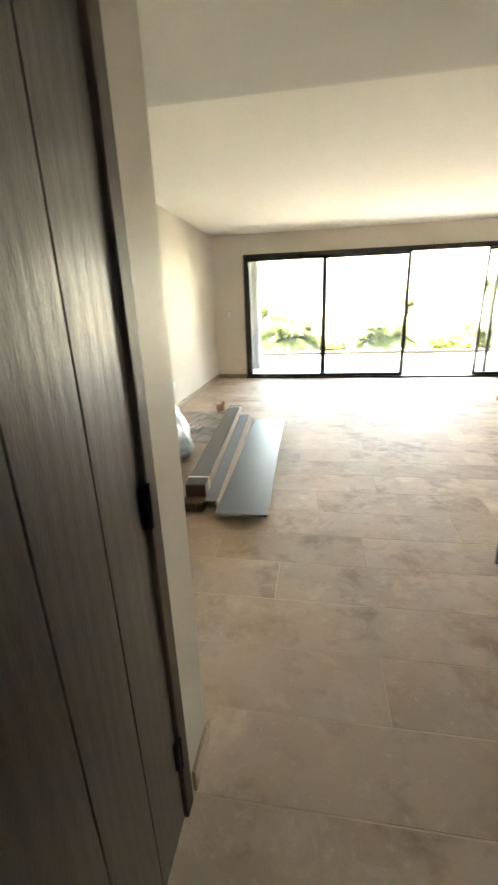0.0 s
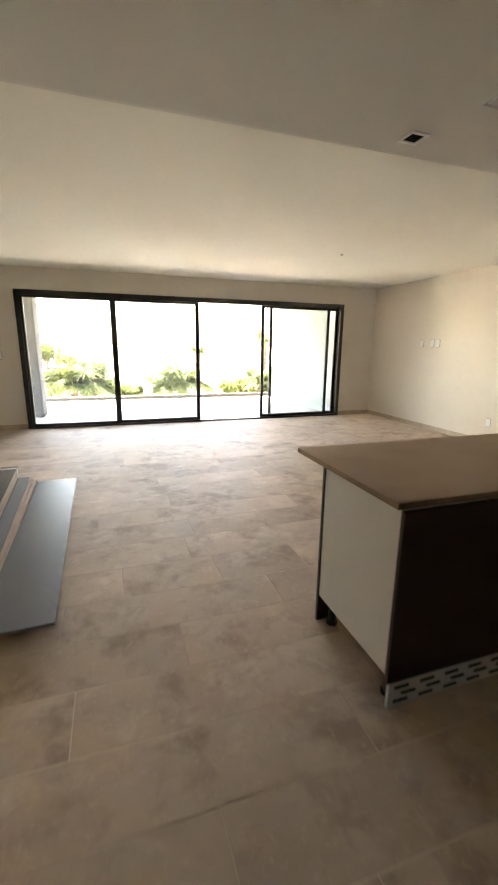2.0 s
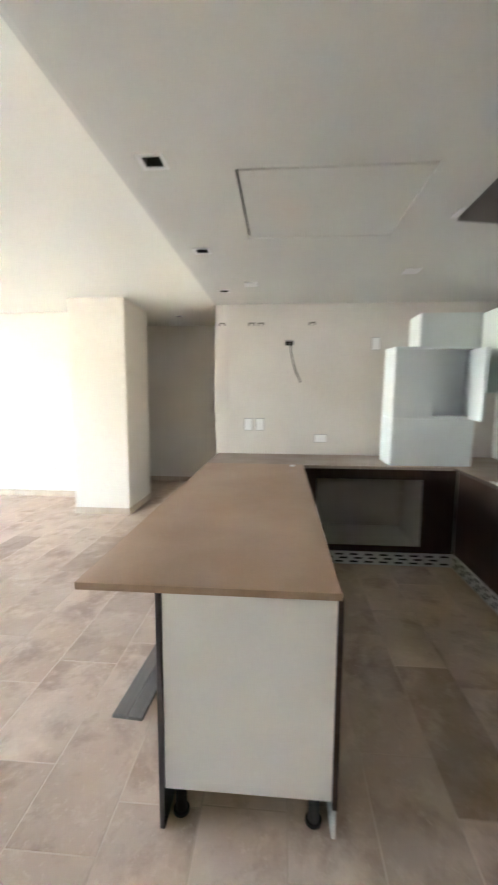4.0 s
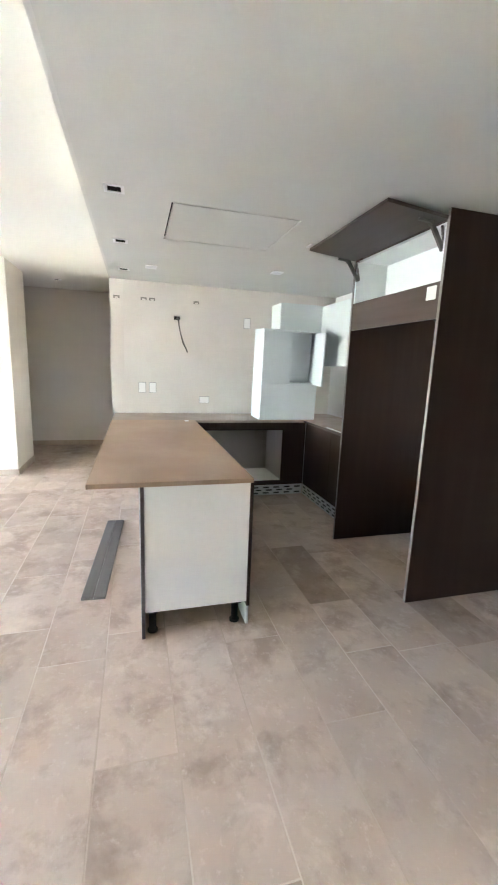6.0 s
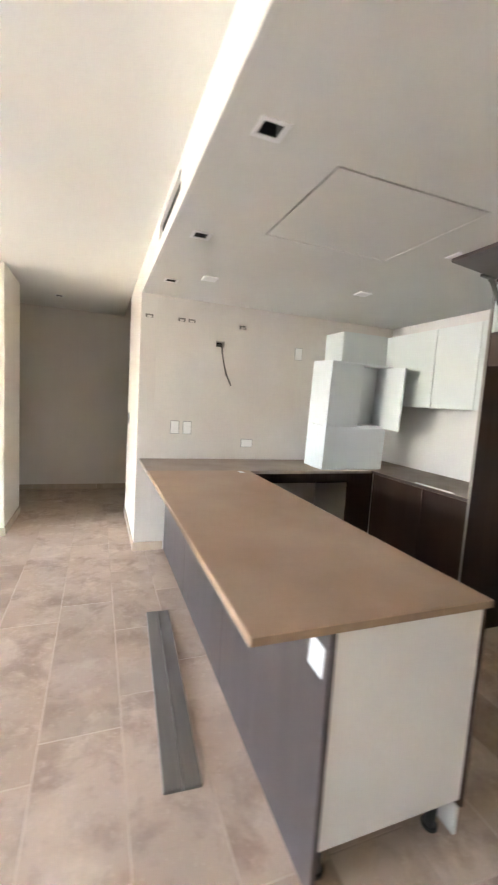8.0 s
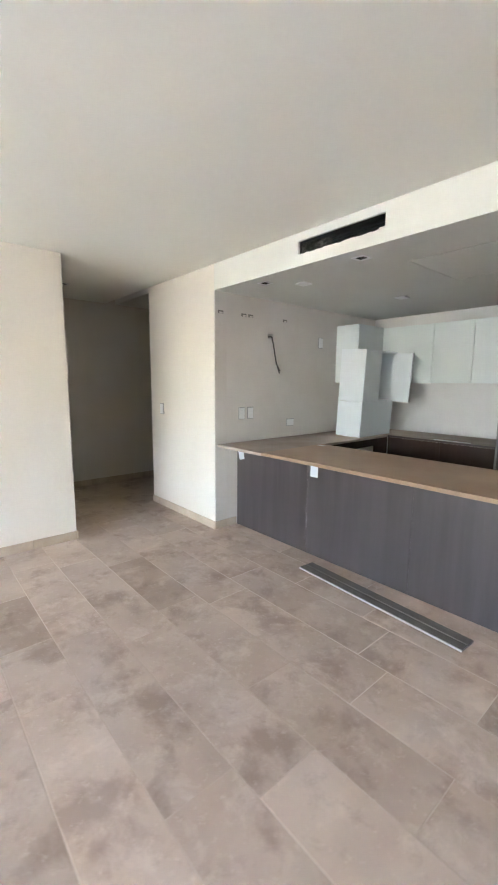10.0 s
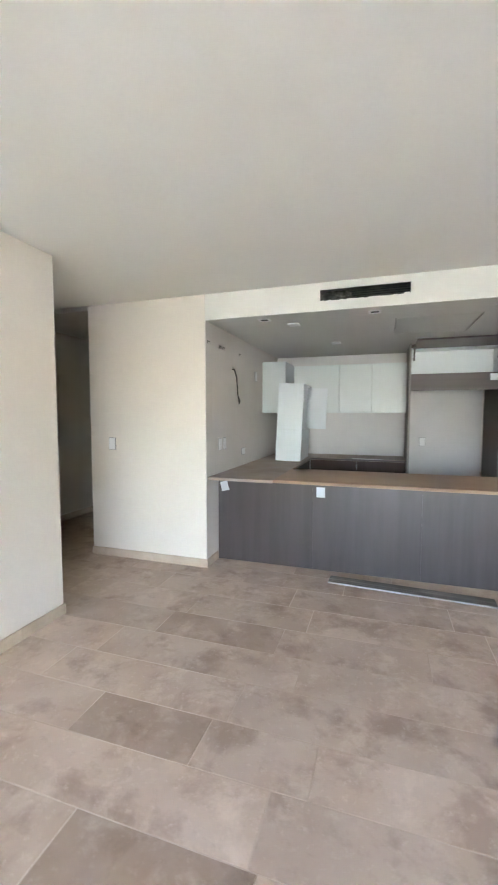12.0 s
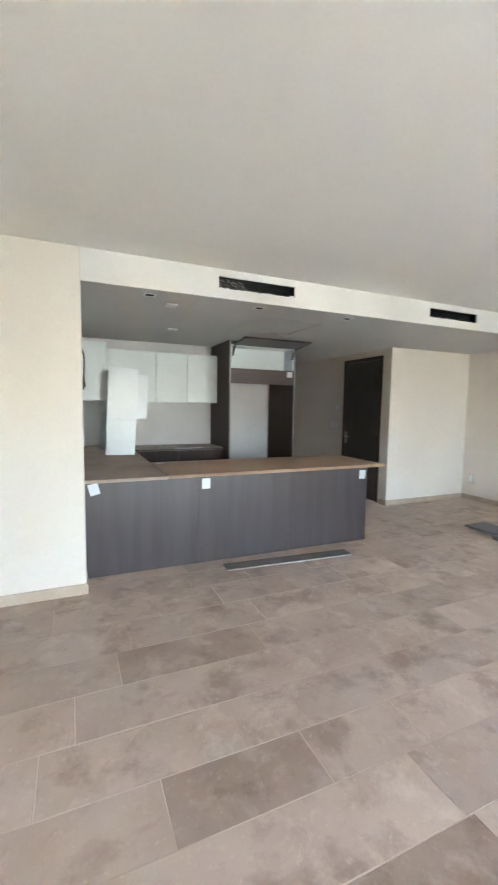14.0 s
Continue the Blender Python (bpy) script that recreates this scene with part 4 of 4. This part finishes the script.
lying("narrow_board", -0.622, 4.02, 0.064, PA + 2.0, [("board", (-0.05, 0.045, -1.27, 1.2, 0.0, 0.02), GREYTOP, ""), ("edge", (0.0455, 0.0465, -1.27, 1.2, 0.001, 0.019), TAUPE, "")],
      "narrow grey laminate board beside the wide one", "board", "stacked boards")
lying("narrow_board", -0.625, 4.0, 0.0, PA + 2.0, [("board", (-0.045, 0.04, -1.1, 1.2, 0.0, 0.063), CARTON, "")], "brown packed board under the narrow one", "board", "stacked boards")
lying("edge_board", -0.552, 3.97, 0.0, PA + 1.6, [("board", (-0.016, 0.014, -1.24, 1.17, 0.0, 0.086), TANEDGE, "")], "tan board standing on edge between the grey ones", "board", "stacked boards")
lying("edge_board", -0.524, 3.93, 0.0, PA + 0.9, [("board", (-0.016, 0.014, -1.22, 1.17, 0.0, 0.0815), TANEDGE, "")], "tan board standing on edge between the grey ones", "board", "stacked boards")
bd = thing("board_bundle", (-0.765, 4.07, 0.0), "bundle of taupe strips tied with a white band", "bundle", rz=PA + 2.3)
part("lower_pack", one(-0.085, 0.075, -1.34, 1.25, 0.0, 0.075, bevel=0.004), CARTON, bd, "brown cardboard lower pack", local=True)
for i in range(4):
    part("strip", one(-0.078 + i * 0.0385, -0.0397 + i * 0.0385, -1.24 + 0.004 * (i % 2), 1.28 - 0.006 * (i % 3), 0.076, 0.176 - 0.0006 * (i % 2)), DARKTAUPE, bd, local=True)
part("edge_strip", one(0.0765, 0.0795, -1.23, 1.26, 0.078, 0.172, bevel=0.001), TANEDGE, bd, "pale tan edge strip", local=True)
for y in (-1.10, 1.18):
    part("band", cells(bmesh.new(), -0.083, 0.081, 0.074, 0.180, y - 0.012, y + 0.012, [(-0.0795, 0.0775, 0.0755, 0.1775)], (0, 2, 1)), PLASTIC, bd, "white plastic band", local=True)
part("end_board", one(-0.077, 0.075, -1.248, -1.2445, 0.078, 0.168, bevel=0.001), ENDWOOD, bd, "dark brown packing end", local=True)
for i in range(3):
    part("end_block", one(-0.075 + i * 0.05, -0.035 + i * 0.05, -1.352, -1.3405, 0.006, 0.070, bevel=0.001), ENDWOOD, bd, "", local=True)


def crumple(name, cx, cy, sx, sy, h, mat, label, category, seed, n=26):
    """A crumpled sheet lying in folds on the floor."""
    bm = bmesh.new()
    bmesh.ops.create_grid(bm, x_segments=n, y_segments=n, size=0.5)
    for v in bm.verts:
        p = Vector((v.co.x * 5 + seed, v.co.y * 5, seed * 0.7))
        r = max(abs(v.co.x), abs(v.co.y)) * 2
        fold = abs(noise.noise(p)) + 0.5 * abs(noise.noise(p * 2.3)) + 0.25 * abs(noise.noise(p * 5))
        v.co.x, v.co.y = v.co.x * sx + 0.12 * noise.noise(p * 0.9 + Vector((9, 0, 0))), v.co.y * sy + 0.12 * noise.noise(p * 0.9 + Vector((0, 9, 0)))
        v.co.z = 0.004 + h * fold * (1 - r ** 3)
        v.co.z = max(0.003, v.co.z)
    ex = bmesh.ops.solidify(bm, geom=bm.faces, thickness=0.0012)
    ob = part(name, bm, mat)
    ob.matrix_world = pose(cx, cy, 0)
    return tagged(ob, label, category)


crumple("plastic_film", -1.12, 5.1, 0.62, 1.0, 0.12, FILM, "crumpled clear packing film heaped on the floor", "plastic film", 3)
crumple("plastic_film", -1.25, 4.55, 0.5, 0.6, 0.08, FILM, "crumpled clear packing film heaped on the floor", "plastic film", 8)


def sack(name, cx, cy, rx, ry, h, mat, label, category, seed):
    """A slumped bag with folds and a gathered top."""
    bm = bmesh.new()
    bmesh.ops.create_icosphere(bm, subdivisions=5, radius=1.0)
    for v in bm.verts:
        z = (v.co.z + 1) / 2
        a = math.atan2(v.co.y, v.co.x)
        w = (1 - z) ** 0.45 * (0.35 + 0.65 * min(1, z * 6) ** 0.4) + 0.05
        p = Vector((math.cos(a) * 2.2, math.sin(a) * 2.2, z * 3 + seed))
        fold = 0.16 * noise.noise(p * 1.2) + 0.09 * abs(noise.noise(p * 2.9)) + 0.06 * abs(noise.noise(p * 6.5))
        v.co = Vector((math.cos(a) * rx * (w + fold * (1.1 - z)), math.sin(a) * ry * (w + fold * (1.1 - z)), h * z + 0.05 * noise.noise(p * 1.7) * min(1, z * 4)))
        v.co.z = max(0.0, v.co.z)
    ob = part(name, bm, mat, smooth=True)
    ob.matrix_world = pose(cx, cy, 0)
    return tagged(ob, label, category)


sack("packing_bag", -1.36, 3.78, 0.36, 0.46, 0.68, FOIL, "crumpled silvery plastic packing bag by the wall", "bag", 5)
ow = thing("wood_offcut", (-1.13, 5.62, 0.0), "reddish brown wood offcut on the packing film", "offcut", rz=30)
part("block", one(-0.03, 0.03, -0.11, 0.11, 0.0, 0.10, bevel=0.006), RUSTWOOD, ow, local=True)
part("stub", one(-0.02, 0.02, -0.02, 0.02, 0.0, 0.14, bevel=0.004, m=pose(0, -0.08, 0.08, 40, 0, 0)), RUSTWOOD, ow, local=True)

# ---- planting beyond the terrace ----
def tree(x, y, top_z, spread, leaf_mat, seed, leaves=1500, size=0.16, label=""):
    """A tapered trunk with limbs and a crown of many small leaves in uneven clumps."""
    r = random.Random(seed)
    t = thing("tree", (x, y, -5.0), label, "tree", "trees beyond the terrace")
    tr = bmesh.new()
    height = top_z + 5.0
    rod(tr, (x, y, -5.0), (x + 0.1, y, -5.0 + height * 0.6), 0.16, 10, 0.08)
    clumps = []
    for i in range(15):
        a, q = r.uniform(0, 6.283), r.random() ** 0.5
        c = Vector((x + math.cos(a) * spread * q, y + math.sin(a) * spread * q * 0.7, top_z - 0.25 * spread - (0.2 + 0.55 * q * q) * spread * r.uniform(0.2, 1.3)))
        clumps.append((c, spread * r.uniform(0.2, 0.42)))
        rod(tr, (x + 0.1, y, -5.0 + height * r.uniform(0.4, 0.6)), c, 0.05, 6, 0.012)
    part("trunk", tr, BARK, t)
    cr = bmesh.new()
    verts, faces = [], []
    for i in range(leaves):
        c, rad = clumps[i % len(clumps)]
        d = Vector((r.gauss(0, 1), r.gauss(0, 1), r.gauss(0, 0.8)))
        p = c + d.normalized() * rad * r.uniform(0.35, 1.15)
        out = (d.normalized() + Vector((r.uniform(-.7, .7), r.uniform(-.7, .7), r.uniform(-.2, .9)))).normalized()
        side = out.cross(Vector((r.uniform(-1, 1), r.uniform(-1, 1), r.uniform(-1, 1)))).normalized()
        n = size * r.uniform(0.6, 1.5)
        vs = [cr.verts.new(q) for q in (p - out * n, p + side * n * 0.3, p + out * n, p - side * n * 0.3)]
        cr.faces.new(vs)
    part("crown", cr, leaf_mat, t)


def palm(x, y, top_z, reach, seed, fronds=22, label=""):
    r = random.Random(seed)
    t = thing("palm", (x, y, -5.0), label, "palm tree", "palms beyond the terrace")
    part("trunk", rod(bmesh.new(), (x, y, -5.0), (x, y, top_z), 0.16, 12, 0.11), BARK, t)
    cr = bmesh.new()
    for i in range(fronds):
        a, up = r.uniform(0, 6.283), r.uniform(0.35, 1.55)
        d = Vector((math.cos(a), math.sin(a), 0))
        side = Vector((-d.y, d.x, 0))
        last = Vector((x, y, top_z))
        length = reach * r.uniform(0.75, 1.1)
        steps = 12
        for k in range(steps):
            f = (k + 1) / steps
            p = Vector((x, y, top_z)) + d * length * f * math.cos(up * 0.6) + Vector((0, 0, length * (up * f - 0.85 * f * f)))
            for sgn in (-1, 1):
                tip = p + side * sgn * length * 0.30 * (1 - f * 0.6) + d * length * 0.12 + Vector((0, 0, -0.10 * length * r.uniform(0.4, 1.3)))
                w = 0.025 * reach
                vs = [cr.verts.new(q) for q in (last, p, tip + d * w, tip)]
                cr.faces.new(vs)
            last = p
    part("crown", cr, PALM, t)


tree(-1.2, 17.8, 1.05, 1.05, LEAF, 1, 5500, 0.085, "bushy yellow-green tree top below terrace level")
tree(-0.2, 18.1, 0.15, 0.8, LEAF, 12, 3000, 0.085, "low yellow-green bushy tree beyond the terrace")
palm(-1.15, 17.5, -0.15, 1.6, 21, 60, label="feathery yellow-green palm crown among the bushes")
tree(0.7, 18.2, -0.05, 0.6, LEAF, 2, 2200, 0.085, "low yellow-green bushy tree beyond the terrace")
tree(-2.3, 18.0, 1.55, 0.7, LEAF, 7, 2600, 0.085, "taller green tree beyond the terrace column")
palm(2.25, 18.0, -0.40, 1.3, 3, 50, label="green fan palm crown below terrace level")
palm(3.05, 18.3, -0.20, 1.6, 4, 60, label="green fan palm crown below terrace level")
palm(4.35, 21.0, 1.1, 0.85, 5, 26, label="taller dark palm behind the others")
tree(5.5, 18.2, 0.05, 0.7, LEAF, 9, 2400, 0.09, "low round green bush beyond the terrace")
tree(6.4, 18.4, 0.15, 0.75, LEAF, 15, 2400, 0.09, "low round green bush beyond the terrace")
palm(6.75, 18.6, -0.30, 1.5, 6, 50, label="green palm crown beside the terrace wall")
palm(7.5, 20.0, 1.7, 0.9, 8, 26, label="taller palm behind the terrace wall")

# ---- floor tiles, row by row ----
fl = structure("floor", one(XL, XC, -6.0, YW, -0.1, -0.0007), GROUT, "beige travertine plank floor with pale joints", "floor")
rows_y = [0.235, 0.585, 0.94, 1.238, 1.545, 1.86, 2.18, 2.496, 2.82, 3.165, 3.51, 3.83, 4.153, 4.466, 4.758, 5.064]
while rows_y[0] > -6.0:
    rows_y.insert(0, rows_y[0] - 0.306)
while rows_y[-1] < YW:
    rows_y.append(rows_y[-1] + 0.306)
KNOWN = {0.235: [0.795, 1.40], 0.94: [-0.3, 0.897, 1.37, 2.22], 1.238: [-0.62, 0.51, 1.62], 1.545: [-0.42, 1.12], 2.18: [0.52, 1.33], 2.496: [1.14, 2.3], 2.82: [1.46, 2.1],
         3.165: [1.91, 3.1, 4.04], 3.51: [2.31, 3.25, 4.13], 3.83: [1.86, 3.055, 4.37], 4.153: [2.02, 3.328, 4.515], 4.466: [2.865, 3.40, 4.05], 4.758: [3.018, 4.52], 5.064: [2.98, 3.72]}
DARK_AT = {(0.94, 1.37), (0.235, 0.795), (3.51, 3.25), (4.466, 3.40), (5.064, 2.98)}
rng = random.Random(11)
spots = []
for y0, y1 in zip(rows_y, rows_y[1:]):
    known = sorted(KNOWN.get(round(y0, 3), []))
    xs = list(known) if known else [rng.uniform(0, 1)]
    while xs[0] > XL:
        xs.insert(0, xs[0] - rng.choice((0.61, 0.9, 1.18, 1.2, 1.2, 1.22, 1.32)))
    while xs[-1] < XC:
        xs.append(xs[-1] + rng.choice((0.61, 0.9, 1.18, 1.2, 1.2, 1.22, 1.32)))
    filled = [xs[0]]
    for b in xs[1:]:
        while b - filled[-1] > 1.6:
            filled.append(filled[-1] + (b - filled[-1]) / 2 + rng.uniform(-0.1, 0.1))
        filled.append(b)
    for a, b in zip(filled, filled[1:]):
        ax, bx2, ay, by = max(a, XL), min(b, XC), max(y0, -6.0), min(y1, YW)
        if bx2 - ax < 0.02 or by - ay < 0.02:
            continue
        dark = (round(y0, 3), a) in DARK_AT or rng.random() < 0.02 and not (-1.5 < a < 5 and -1.2 < y0 < 5.6)
        spots.append((ax + 0.0025, bx2 - 0.0025, ay + 0.0025, by - 0.0025, dark))
near = lambda s: s[3] > 0.2 and s[2] < 6.6 and s[0] < 4.9
rest = {False: bmesh.new(), True: bmesh.new()}


def tile(bm, s, z=0.0):
    """One plank tile: a top with a soft arris and its sides."""
    x0, x1, y0, y1 = s[:4]
    e = 0.0016
    lo = [bm.verts.new(c) for c in ((x0, y0, -0.012), (x1, y0, -0.012), (x1, y1, -0.012), (x0, y1, -0.012))]
    mid = [bm.verts.new((v.co.x, v.co.y, -e * 0.6 + z)) for v in lo]
    up = [bm.verts.new(c) for c in ((x0 + e, y0 + e, z), (x1 - e, y0 + e, z), (x1 - e, y1 - e, z), (x0 + e, y1 - e, z))]
    bm.faces.new(up)
    for i in range(4):
        j = (i + 1) % 4
        bm.faces.new((lo[i], lo[j], mid[j], mid[i]))
        bm.faces.new((mid[i], mid[j], up[j], up[i]))


count = 0
for s in spots:
    if near(s) and count < 300:
        count += 1
        bm = bmesh.new()
        tile(bm, s, rng.uniform(-0.0001, 0.0003))
        part("tile", bm, STONE_DARK if s[4] else STONE, fl)
    else:
        tile(rest[s[4]], s, rng.uniform(-0.0001, 0.0003))
for d, bm in rest.items():
    tagged(part("tiles", bm, STONE_DARK if d else STONE, fl), kind="stuff")
